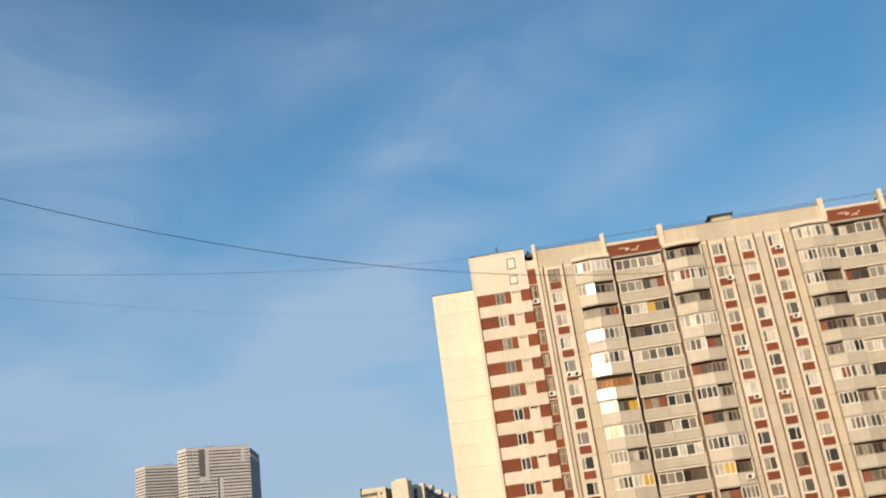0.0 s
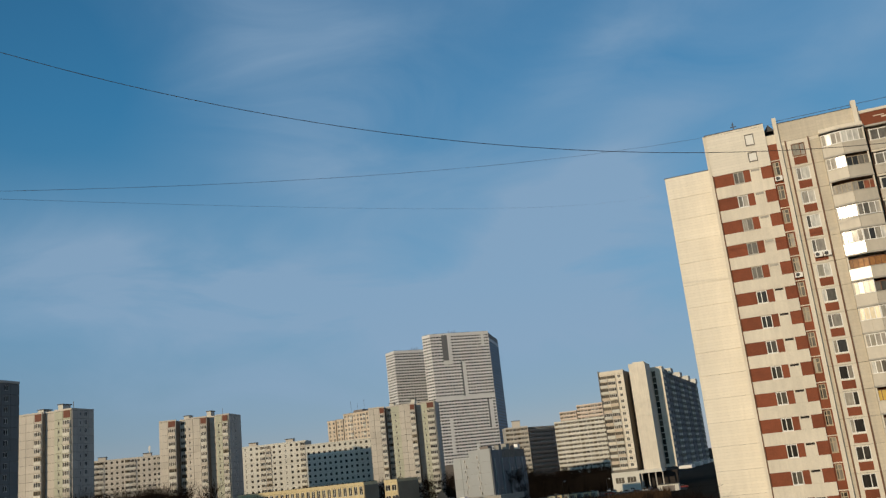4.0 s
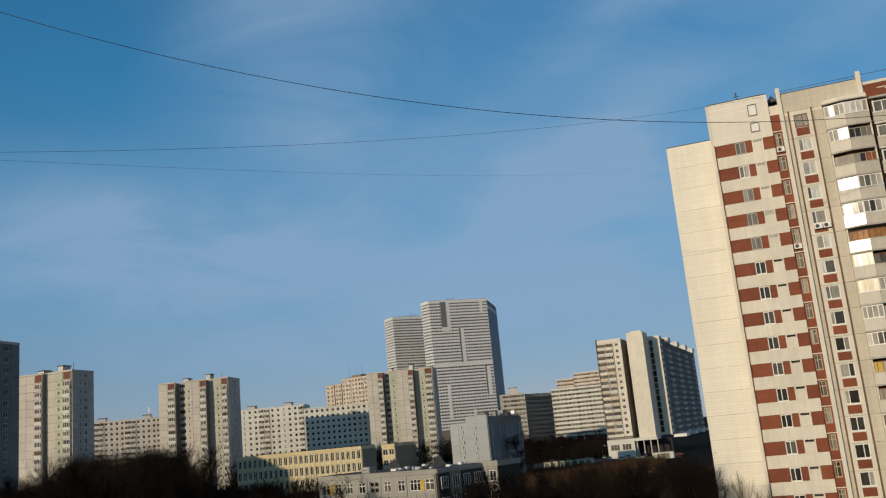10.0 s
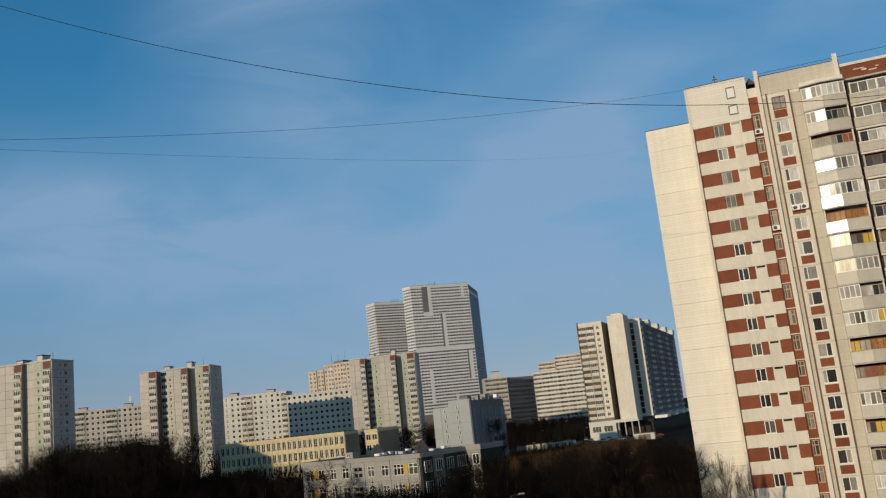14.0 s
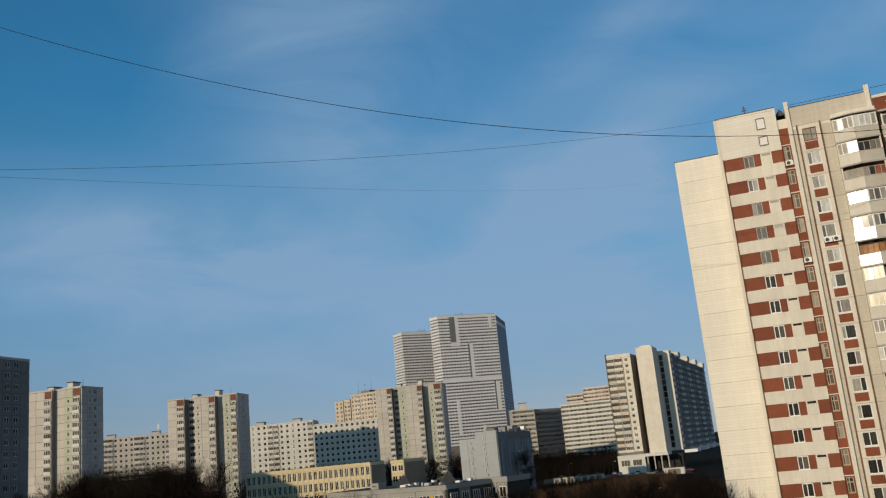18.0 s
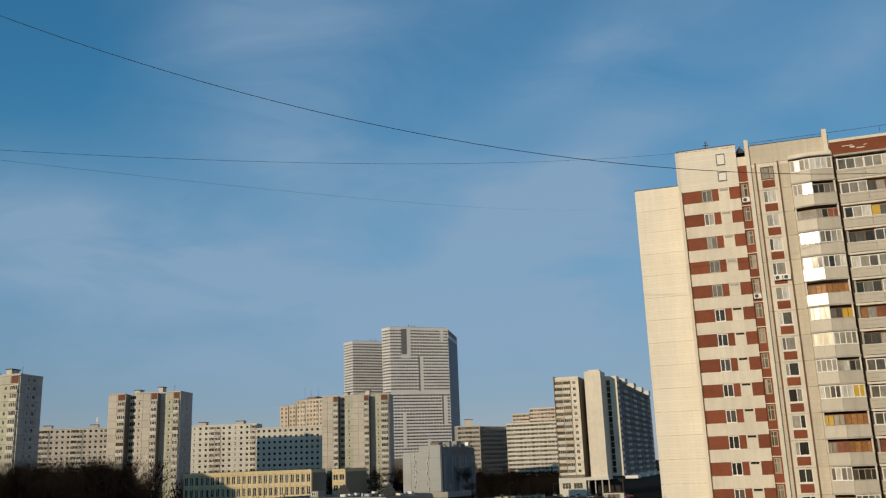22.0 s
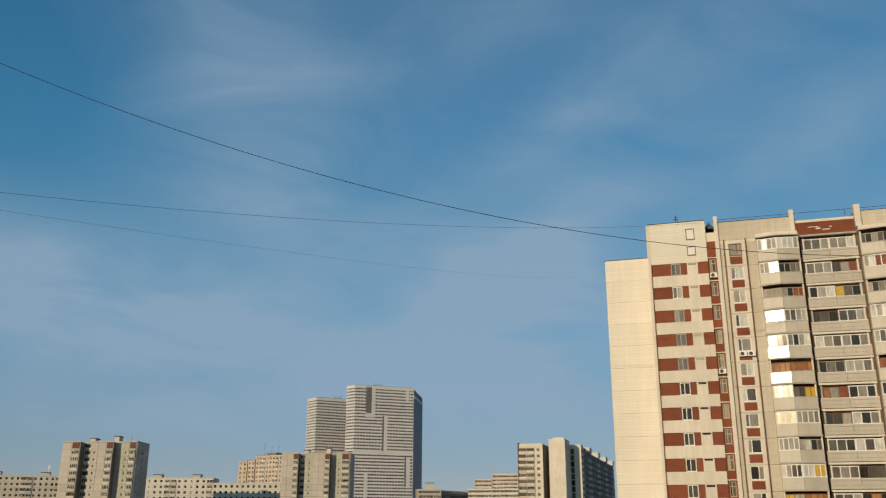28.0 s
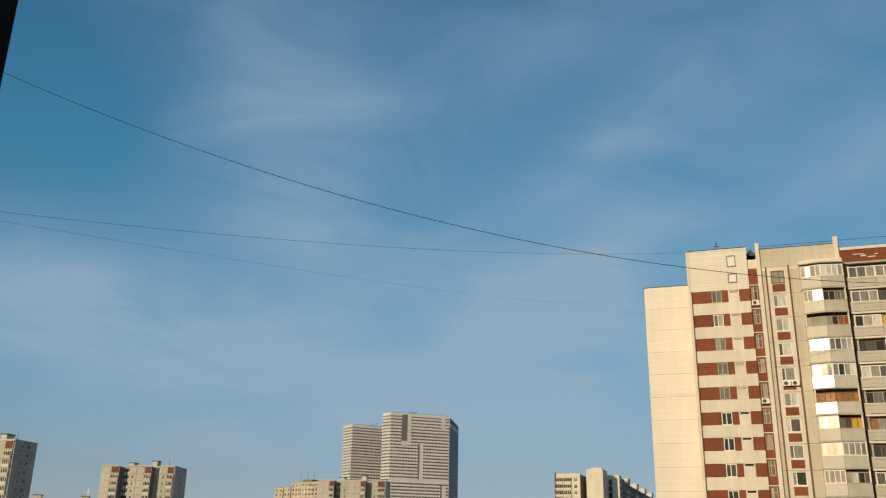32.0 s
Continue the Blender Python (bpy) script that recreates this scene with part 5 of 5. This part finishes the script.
def ribbed_house():
    """The tall house with blank cream slabs between dark slots, and a long shaded flank."""
    yw, d0 = -7, 415
    ob = site("apartment_house", 5.24, d0, yw, "tall cream apartment house with blank slabs and long shaded flank", "apartment building")

    def X(az, y=0.0):
        """Where along the front the bearing az meets a line y behind it."""
        p, w, b = at_az(5.24, d0), radians(yw), radians(az)
        p = p + Vector((-math.sin(w), math.cos(w), 0)) * y
        d, u = Vector((-math.sin(b), math.cos(b))), Vector((math.cos(w), math.sin(w)))
        return -(d.x * p.y - d.y * p.x) / (d.x * u.y - d.y * u.x)
    H, fh, nf = 53.0, 2.8, 15
    zb, Y2 = 8.2, 13.0
    put("wall_core", box_mesh("wall_core", [(0, X(3.73), 0.6, 20, zb, H - 0.3), (X(3.73), X(1.34, Y2) - 0.4, Y2 + 0.4, 32, zb, H - 0.4), (X(1.9, Y2), X(1.34, Y2) - 0.3, Y2 + 1, 140, zb, H - 2)], JOINT), ob)
    # balconies and windows
    x1 = X(3.73)
    cw = x1 / 3
    for k in range(nf):
        z = H - 1.6 - fh * (k + 1)
        for c, kind in ((0, "b"), (1, "b"), (2, "w")):
            m = T(c * cw, 0.3, z)
            if kind == "b":
                put("wall_panel", plain_panel(round(cw - 0.05, 3), 2.75, 0.3, CREAM_PLAIN), ob, m)
                put("balcony", far_balcony(round(cw * 0.95, 2), rng.choice((PANEL_WHITE, PEACH, CREAM_PLAIN)), WHITE_FRAME if rng.random() < 0.5 else TAN_FRAME, FGLASS), ob, m @ T(0, -0.25 * rng.random(), 0))
            else:
                put("wall_panel", holed_panel(round(cw - 0.05, 3), 2.75, 0.9, 2.3, 0.9, 2.3, 0.3, CREAM_PLAIN), ob, m)
                put("window", far_window(1.4, 1.4, 2, WHITE_FRAME, FGLASS), ob, m @ T(0.9, 0.12, 0.9))
    put("parapet", box_mesh("parapet", [(0, x1, 0.2, 1, H - 1.58, H)], CREAM_PLAIN), ob)
    put("end_wall", box_mesh("end_wall", [(-0.3, 0, -0.6, 20, zb, H + 0.4)], JOINT), ob)
    # blank slabs: one in front, its shade on the second, which stands back
    for a, b, top, y in ((3.34, 2.33, H + 1.8, 0.0), (2.42, 1.34, H + 0.2, Y2)):
        w = round(X(b, y) - X(a, y), 2)
        for k in range(8):
            hh = (top - zb) / 8
            put("wall_panel", plain_panel(w, round(hh - 0.03, 3), 0.4, CREAM_PLAIN), ob, T(X(a, y), y, zb + hh * k))
        put("slab_core", box_mesh("slab_core", [(X(a, y), X(b, y) - 0.004, y + 0.4, y + (Y2 if y == 0 else 7), zb, top - 0.05)], CREAM_PLAIN), ob)
    put("roof_house", box_mesh("roof_house", [(X(3.34) + 1.5, X(2.33) - 1, 3, 8, H + 1.7, H + 2.6)], CREAM_PLAIN), ob)
    for k in range(nf):
        z = H - 1.6 - fh * (k + 1)
        put("window", far_window(1.2, 1.6, 1, CONCRETE, FGLASS), ob, T(X(3.36) - 1.7, Y2 + 0.25, z + 0.8))
        # windows widened into a dark column, imitating the shaded slit between slabs
        put("stair_window", far_window(1.7, 2.6, 1, CONCRETE, FGLASS), ob, T(X(2.33) + 0.35, Y2 - 0.1, z + 0.1), "window enlarged to darken the slit between the slabs")
    # the flank: window piers and three columns of balconies
    xe = X(1.34, Y2)
    n = 20
    for k in range(nf):
        z = H - 3.2 - fh * (k + 1)
        put("flank_band", box_mesh("flank_band", [(xe - 0.3, xe, Y2 + 0.5, 140, z, z + 1.3)], FLANK_SHADE), ob)
        for c in range(n):
            if c in (3, 4, 8, 9, 13, 14, 18, 19):
                put("balcony", far_balcony(4.6, PANEL_WHITE, CONCRETE, FGLASS), ob, T(xe + 0.02, Y2 + 1 + c * 6.3, z) @ pose(0, 0, 0, 0, 0, 90))
            else:
                put("window", far_window(2.2, 1.4, 2, CONCRETE, FGLASS), ob, T(xe - 0.1, Y2 + 2 + c * 6.3, z + 1.32) @ pose(0, 0, 0, 0, 0, 90))
    for c in range(n):
        put("flank_pier", box_mesh("flank_pier", [(xe - 0.3, xe - 0.004, Y2 + 0.6 + c * 6.3, Y2 + 2.0 + c * 6.3, zb, H - 3.2)], FLANK_SHADE), ob)
    put("flank_top", box_mesh("flank_top", [(xe - 0.3, xe, Y2 + 0.5, 140, H - 3.2, H - 1.9)], FLANK_SHADE), ob)
    for c in (3, 8, 13, 18):
        put("roof_house", box_mesh("roof_house", [(xe - 4, xe + 1.0, Y2 + 2 + c * 6.3, Y2 + 10 + c * 6.3, H - 2, H + 0.6)], PANEL_WHITE), ob)
    # white ground storey under the balconies, then an open passage under a white fascia
    x2 = X(3.66)
    put("plinth_hall", box_mesh("plinth_hall", [(-0.5, x2, -1.0, 20, 0, 8.1)], PANEL_WHITE), ob)
    # wall behind the passage is coloured near black for the shade there
    put("passage_wall", box_mesh("passage_wall", [(x2 + 0.01, X(1.6), 9.0, 12.9, 0, 6.9)], DARK), ob)
    for i in range(2):
        put("window", far_window(4.0, 2.6, 3, WHITE_FRAME, FGLASS), ob, T(0.9 + i * 5.2, -1.1, 3.4))
    put("fascia", box_mesh("fascia", [(x2 + 0.02, X(2.24), -2.2, 9, 6.9, 8.18)], PANEL_WHITE), ob)
    for i in range(4):
        put("column", box_mesh("column", [(0, 0.5, -1.8, -1.3, 0, 6.896)], CONCRETE), ob, T(x2 + 1.0 + i * 3.0, 0, 0))
    for i in range(4):
        put("canopy", box_mesh("canopy", [(xe + 0.3, xe + 6, Y2 + 1 + i * 31, Y2 + 13 + i * 31, 6.8, 8.1)], WHITE_FRAME), ob, label="white entrance canopy")


ribbed_house()

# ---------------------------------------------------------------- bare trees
# bark and twigs near black: the shade of the groves is in their colour
BARK = mat("shade_dark_bark", (0.014, 0.011, 0.009), 0.95, 0.25, 0.6, 6, spec=0.03)
TWIG = mat("shade_dark_twigs", (0.015, 0.011, 0.009), 0.95, 0.25, 0.3, 5, rand=0.3, spec=0.03)


def tube(vs, fs, p, q, r0, r1):
    d = (q - p).normalized()
    a = d.orthogonal().normalized()
    b = d.cross(a)
    k = len(vs)
    for c, r in ((p, r0), (q, r1)):
        vs += [tuple(c + (a * math.cos(t) + b * math.sin(t)) * r) for t in (0, 2.094, 4.189)]
    fs += [(k, k + 1, k + 4, k + 3), (k + 1, k + 2, k + 5, k + 4), (k + 2, k, k + 3, k + 5)]


def tree_meshes(seed, spread, rise):
    """Trunk and crown of a leafless tree one metre high, grown branch by branch."""
    r = random.Random(seed)
    tv, tf, cv, cf = [], [], [], []

    def grow(p, d, length, rad, level):
        n = (5, 3, 2, 2)[level]
        seg = length / n
        for i in range(n):
            bend = (0.10, 0.2, 0.28, 0.3)[level]
            nd = (d + Vector((r.uniform(-1, 1), r.uniform(-1, 1), r.uniform(-0.4, 0.8))) * bend).normalized()
            q = p + nd * seg
            r1 = rad * 0.8
            tube(*((tv, tf) if level == 0 else (cv, cf)), p, q, rad, r1)
            if level < 3 and (level > 0 or i > 0):
                for _ in range((4, 4, 5)[level]):
                    t = r.uniform(0, 1)
                    out = Vector((r.uniform(-1, 1), r.uniform(-1, 1), r.uniform(-0.1, rise))).normalized()
                    nd2 = (nd * 0.45 + out * spread).normalized()
                    grow(p.lerp(q, t), nd2, length * r.uniform(0.35, 0.6) * (0.75 if level == 0 else 1), max(rad * 0.45, 0.0011), level + 1)
            p, d, rad = q, nd, r1
    grow(Vector((0, 0, 0)), Vector((0, 0, 1)), 0.8, 0.012, 0)
    top = max(z for _, _, z in tv + cv)
    out = []
    for nm, v, f, m in (("trunk", tv, tf, BARK), ("crown", cv, cf, TWIG)):
        me = bpy.data.meshes.new(nm)
        me.from_pydata([(x / top, y / top, z / top) for x, y, z in v], [], f)
        me.materials.append(m)
        out.append(me)
    return out


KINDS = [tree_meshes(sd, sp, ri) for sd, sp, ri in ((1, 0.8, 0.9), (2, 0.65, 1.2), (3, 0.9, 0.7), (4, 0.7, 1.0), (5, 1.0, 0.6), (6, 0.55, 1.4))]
BROWN_TWIG = mat("red_brown_twigs", (0.050, 0.031, 0.019), 0.95, 0.25, 0.3, 5, rand=0.3, spec=0.03)
TREES = []
for tm, cm in KINDS + [(tm, cm.copy()) for tm, cm in KINDS]:
    ob = new("bare_tree")
    put("trunk", tm, ob)
    put("crown", cm, ob)
    tagged(ob, "bare leafless tree with fine brown twigs", "tree", "bare trees")
    TREES.append(ob)
for ob in TREES[len(KINDS):]:
    ob.children[1].data.materials[0] = BROWN_TWIG
    ob["label"] = "bare young tree with reddish-brown twigs"


def plant(az, d, h, i):
    p = at_az(az, d)
    k = i % len(KINDS) + (len(KINDS) if az < 15 else 0)
    wide = 1.6 if d > 400 else 1.15
    m = T(p.x, p.y, 0) @ Matrix.Rotation(i * 2.4, 4, "Z") @ Matrix.Diagonal((h * wide, h * wide, h, 1))
    PLACES.setdefault(k, []).append(m)


PLACES = {}
tr = random.Random(11)
spots = []
# groves: bearings, distances, number, angle below the eye that the tops reach
for a0, a1, d0, d1, n, low in ((31.2, 38, 165, 330, 78, -0.9), (37, 42, 140, 300, 42, 0.0), (20, 30, 150, 250, 32, 1.4), (14.5, 23.5, 96, 132, 10, 3.6), (6, 14.5, 95, 150, 28, 2.3),
                               (-1, 7, 95, 240, 34, 2.4), (10, 20, 310, 400, 22, -0.1), (8, 11.5, 440, 540, 26, 0.3), (5.4, 8.5, 470, 540, 20, 0.4)):
    for _ in range(n):
        d = tr.uniform(d0, d1)
        spots.append((tr.uniform(a0, a1), d, (EYE - d * math.tan(radians(low))) * tr.uniform(0.8, 1.08)))
for i, (a, d, h) in reversed(list(enumerate(spots))):
    plant(a, d, max(h, 2.5), i)
for k, places in PLACES.items():
    for m in places[1:]:
        copy_thing(TREES[k], m)
    TREES[k].matrix_basis = places[0]

# pale young birches before the blank wing
PALE_TWIG = mat("pale_twigs", (0.12, 0.088, 0.055), 0.9, 0.2, 0.3, 5)
for i, (a, d, h) in enumerate(((-1.5, 99, 8.8), (-2.2, 97, 10.6), (-2.9, 98, 9.6), (-3.5, 96, 8.6), (-1.1, 96, 7.6))):
    ob = new("birch_tree")
    ob.matrix_basis = T(*at_az(a, d)) @ Matrix.Rotation(i * 1.7, 4, "Z") @ Matrix.Diagonal((h * 0.42, h * 0.42, h, 1))
    tagged(ob, "pale bare young birch before the blank wall", "tree", "young birches")
    for nm, src in zip(("trunk", "crown"), KINDS[(1, 5)[i % 2]]):
        me = src.copy()
        me.materials[0] = PALE_TWIG
        put(nm, me, ob)


for i, (a, d, h) in enumerate(((29.0, 150, 11.8), (28.1, 150, 13.0), (27.3, 162, 11.6), (26.1, 148, 12.5), (25.7, 152, 11.9))):
    ob = new("birch_tree")
    ob.matrix_basis = T(*at_az(a, d)) @ Matrix.Rotation(i * 2.1, 4, "Z") @ Matrix.Diagonal((h * 0.6, h * 0.6, h, 1))
    tagged(ob, "slim pale-barked birch standing in the dark thicket", "tree", "young birches")
    me = KINDS[(5, 1)[i % 2]][0].copy()
    me.materials[0] = PALE_TWIG
    put("trunk", me, ob)
    put("crown", KINDS[(5, 1)[i % 2]][1], ob)


def thicket(zones, m, label):
    """Brushwood between the trees: many thin dark stems, too fine to count."""
    r = np.random.default_rng(4)
    vs, fs = [], []
    k = 0
    for a0, a1, d0, d1, n, h in zones:
        a, d = np.radians(r.uniform(a0, a1, n)), np.sqrt(r.uniform(d0 * d0, d1 * d1, n))
        x, y = -np.sin(a) * d, np.cos(a) * d
        hh = h * r.uniform(0.4, 1.0, n)
        for i in range(n):
            lx, ly, w = r.uniform(-0.8, 0.8), r.uniform(-0.8, 0.8), 0.05 + 0.0002 * d[i]
            vs += [(x[i] - w, y[i], 0), (x[i] + w, y[i], 0), (x[i], y[i] + w, 0), (x[i] + lx * hh[i] * 0.4, y[i] + ly * hh[i] * 0.4, hh[i])]
            fs += [(k, k + 1, k + 3), (k + 1, k + 2, k + 3), (k + 2, k, k + 3)]
            k += 4
    me = bpy.data.meshes.new("brushwood")
    me.from_pydata(vs, [], fs)
    me.materials.append(m)
    tagged(new("brushwood", me), label, "shrubs", kind="stuff")


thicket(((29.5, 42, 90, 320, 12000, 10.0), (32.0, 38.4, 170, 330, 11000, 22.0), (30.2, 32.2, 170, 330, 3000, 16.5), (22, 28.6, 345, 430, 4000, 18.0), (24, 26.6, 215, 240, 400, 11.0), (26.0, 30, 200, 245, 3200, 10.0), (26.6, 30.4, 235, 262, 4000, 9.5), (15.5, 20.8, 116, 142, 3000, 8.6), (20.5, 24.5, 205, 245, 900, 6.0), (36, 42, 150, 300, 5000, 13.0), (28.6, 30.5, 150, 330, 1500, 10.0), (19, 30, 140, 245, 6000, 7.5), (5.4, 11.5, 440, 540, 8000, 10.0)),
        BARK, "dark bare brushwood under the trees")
thicket(((-1.5, 15, 92, 240, 11000, 4.5), (2, 12, 250, 372, 2500, 1.6), (2, 12, 250, 372, 2500, 3.0)), BROWN_TWIG, "reddish-brown bare brushwood in the open ground")

SPRUCE = mat("dark_spruce", (0.018, 0.03, 0.017), 0.95, 0.3, 0.5, 4)


def spruce(az, d, h, seed):
    r = random.Random(seed)
    ob = new("spruce_tree")
    ob.matrix_basis = T(*at_az(az, d))
    tagged(ob, "small dark green spruce beside the kindergarten", "tree", "spruces")
    vs, fs = [], []
    for k in range(14):
        z = h * (0.08 + 0.9 * k / 14)
        R = h * 0.24 * (1 - k / 14.5)
        for j in range(9):
            a = r.uniform(0, 6.28)
            q = Vector((math.cos(a) * R * r.uniform(0.7, 1.1), math.sin(a) * R * r.uniform(0.7, 1.1), z - R * 0.35))
            o = len(vs)
            side = Vector((-math.sin(a), math.cos(a), 0)) * R * 0.3
            vs += [(0, 0, z + R * 0.3), tuple(q + side), tuple(q - side), tuple(q * 0.5 + Vector((0, 0, z * 0.5 - R * 0.5)))]
            fs += [(o, o + 1, o + 2), (o + 1, o + 3, o + 2), (o, o + 3, o + 1), (o, o + 2, o + 3)]
    me = bpy.data.meshes.new("crown")
    me.from_pydata(vs, [], fs)
    me.materials.append(SPRUCE)
    put("crown", me, ob)
    tv, tf = [], []
    tube(tv, tf, Vector((0, 0, 0)), Vector((0, 0, h)), h * 0.02, 0.01)
    tm = bpy.data.meshes.new("trunk")
    tm.from_pydata(tv, [], tf)
    tm.materials.append(BARK)
    put("trunk", tm, ob)


for i, (az, d, h) in enumerate(((21.2, 138, 8.2), (19.2, 136, 9.0), (15.0, 128, 6.0), (22.6, 120, 6.5))):
    spruce(az, d, h, i)

# ---------------------------------------------------------------- yard by the tall house: lot, cars, sheds, lamps
tagged(new("road", prism_mesh("road", [tuple(at_az(a, d).xy) for a, d in ((10, 385), (1.0, 372), (1.0, 408), (10, 440))], 0.004, 0.05, ROAD)), "grey asphalt parking lot", "road", kind="structure")
PAINTS = [mat("car_paint_" + nm, rgb, 0.3, 0.04, 1, 5, metal=0.2, spec=0.6) for nm, rgb in (("white", (0.6, 0.6, 0.6)), ("silver", (0.35, 0.36, 0.38)), ("black", (0.02, 0.02, 0.022)), ("blue", (0.04, 0.07, 0.16)), ("red", (0.25, 0.03, 0.025)))]
TYRE = mat("rubber", (0.02, 0.02, 0.02), 0.9, 0.2, 2, 8)


@cached
def car_body(p):
    """A saloon's side outline drawn out across its width, cabin drawn in."""
    prof = [(0, 0.35), (0.1, 0.75), (1.0, 0.9), (3.6, 0.95), (4.35, 0.85), (4.4, 0.35)]
    vs = [(x, y, z) for y in (0, 1.7) for x, z in prof]
    n = len(prof)
    fs = [tuple(range(n)), tuple(range(2 * n - 1, n - 1, -1))] + [(i, n + i, n + (i + 1) % n, (i + 1) % n) for i in range(n)]
    me = bpy.data.meshes.new("body")
    me.from_pydata(vs, [], fs)
    me.materials.append(p)
    return me


@cached
def car_cabin(p):
    vs = [(1.0, 0.06, 0.9), (3.6, 0.06, 0.95), (3.6, 1.64, 0.95), (1.0, 1.64, 0.9), (1.65, 0.2, 1.42), (3.0, 0.2, 1.42), (3.0, 1.5, 1.42), (1.65, 1.5, 1.42)]
    me = bpy.data.meshes.new("cabin")
    me.from_pydata(vs, [], [(4, 5, 6, 7), (0, 1, 5, 4), (1, 2, 6, 5), (2, 3, 7, 6), (3, 0, 4, 7)])
    me.materials.append(p)
    me.materials.append(FGLASS)
    me.polygons.foreach_set("material_index", [0, 1, 1, 1, 1])
    return me


def wheel_mesh():
    me = bpy.data.meshes.new("wheel")
    bm = bmesh.new()
    bmesh.ops.create_cone(bm, cap_ends=True, segments=12, radius1=0.31, radius2=0.31, depth=0.2)
    bm.to_mesh(me)
    bm.free()
    me.materials.append(TYRE)
    return me


WHEEL = wheel_mesh()


def car(az, d, yaw, p, nm):
    ob = new("car")
    ob.matrix_basis = T(*at_az(az, d)) @ T(0, 0, 0.05) @ pose(0, 0, 0, 0, 0, yaw)
    tagged(ob, "parked " + nm + " saloon car on the asphalt lot", "car", "parked cars")
    put("body", car_body(p), ob)
    put("cabin", car_cabin(p), ob)
    for x in (0.85, 3.5):
        for y in (0.1, 1.6):
            put("wheel", WHEEL, ob, T(x, y, 0.31) @ pose(0, 0, 0, 90, 0, 0))


cr = random.Random(5)
for i in range(22):
    k = cr.randrange(5)
    row = i % 3
    car(1.6 + 0.36 * i + cr.uniform(-0.06, 0.06), (384, 398, 414)[row] + 0.6 * i, 90 + cr.uniform(-6, 6) if row else cr.uniform(-8, 8), PAINTS[k], ("white", "silver", "black", "dark blue", "red")[k])


def shed(az, d, w, h, m, label):
    ob = site("shed", az, d, -5, label, "shed", "yard sheds")
    put("wall", box_mesh("wall", [(0, w, 0, 4, 0, h)], m), ob)
    put("roof", box_mesh("roof", [(-0.15, w + 0.15, -0.15, 4.15, h + 0.004, h + 0.18)], ROOFING), ob)
    put("door", plain_panel(round(w * 0.6, 2), round(h * 0.8, 2), 0.05, GREY_CLAD), ob, T(w * 0.2, -0.055, 0.02))


for i in range(7):
    shed(9.4 - i * 0.43, 376 + i, 2.9, 2.4, YELLOW_WALL if i % 2 else PANEL_GREEN, "small pale yellow metal garage in a row")
shed(2.68, 372, 8.0, 2.6, PANEL_WHITE, "white kiosk with dark flat roof")


def street_lamp(az, d, h, yaw):
    ob = new("street_lamp")
    ob.matrix_basis = T(*at_az(az, d)) @ pose(0, 0, 0, 0, 0, yaw)
    tagged(ob, "grey street lamp on a slim concrete post", "street lamp", "street lamps")
    me = bpy.data.meshes.new("post")
    vs, fs = [], []
    tube(vs, fs, Vector((0, 0, 0)), Vector((0, 0, h)), 0.09, 0.05)
    me.from_pydata(vs, [], fs)
    me.materials.append(METAL_DARK)
    put("post", me, ob)
    put("arm", box_mesh("arm", [(0, 0.9, -0.03, 0.03, h - 0.05, h + 0.02)], METAL_DARK), ob)
    put("lamp_head", box_mesh("lamp_head", [(0.8, 1.35, -0.12, 0.12, h + 0.024, h + 0.14)], METAL_LIGHT), ob, label="pale lamp head")


for az, d, h, yaw in ((3.45, 150, 7.6, 20), (12.3, 270, 9.8, 30), (10.7, 88, 8.3, 30), (11.6, 105, 8.4, 200), (8.4, 360, 8.0, 0), (5.7, 330, 8.0, 0)):
    street_lamp(az, d, h, yaw)

# ---------------------------------------------------------------- the window the camera leans from
WALL = mat("house_wall", (0.55, 0.52, 0.46), 0.85, 0.08, 0.3, 4)
SASH = mat("black_sash", (0.012, 0.012, 0.013), 0.6, 0.2, 4, 20)
tagged(new("wall_south", box_mesh("wall_south", [(-14, 60, -14, -0.7, 0, 14.9), (-14, 60, -14, -0.7, 17.4, 30), (-14, -1.6, -14, -0.7, 14.9, 17.4), (1.6, 60, -14, -0.7, 14.9, 17.4), (-1.6, 1.6, -14, -5, 14.9, 17.4)], WALL)),
       "plain pale house wall with the open window", "wall", kind="structure")
# plain block out of view, added only to cast shade over the yard
tagged(new("neighbour_house", box_mesh("neighbour_house", [(-330, -74, -6, 12, 0, 36.0)], WALL)), "unseen plain block added to shade the yard", "building")
# second unseen block, added so that its shadow falls on the school's end
tagged(new("neighbour_tower", box_mesh("neighbour_tower", [(-204, -169.5, 118, 138, 0, 41.5)], WALL)), "unseen plain block added to shade the end of the school", "building")


def open_sash():
    """The dark casement that stands open beside the camera."""
    p, q = (-1.25, -0.7), (-0.4787, 0.5108)
    L = math.dist(p, q)
    ob = new("window_1")
    ob.matrix_basis = T(p[0], p[1], 14.95) @ Matrix.Rotation(math.atan2(q[1] - p[1], q[0] - p[0]), 4, "Z")
    tagged(ob, "dark open casement window beside the camera", "window", kind="structure")
    put("window_frame", relief("window_frame", (0, 0.08, L - 0.09, L), (0, 0.08, 2.3, 2.4), lambda i, j: None if i == 1 and j == 1 else (0, 0), 0.06, SASH), ob)
    put("pane", box_mesh("pane", [(0.08, L - 0.09, 0.02, 0.03, 0.08, 2.3)], GLASS_DARK), ob)


open_sash()
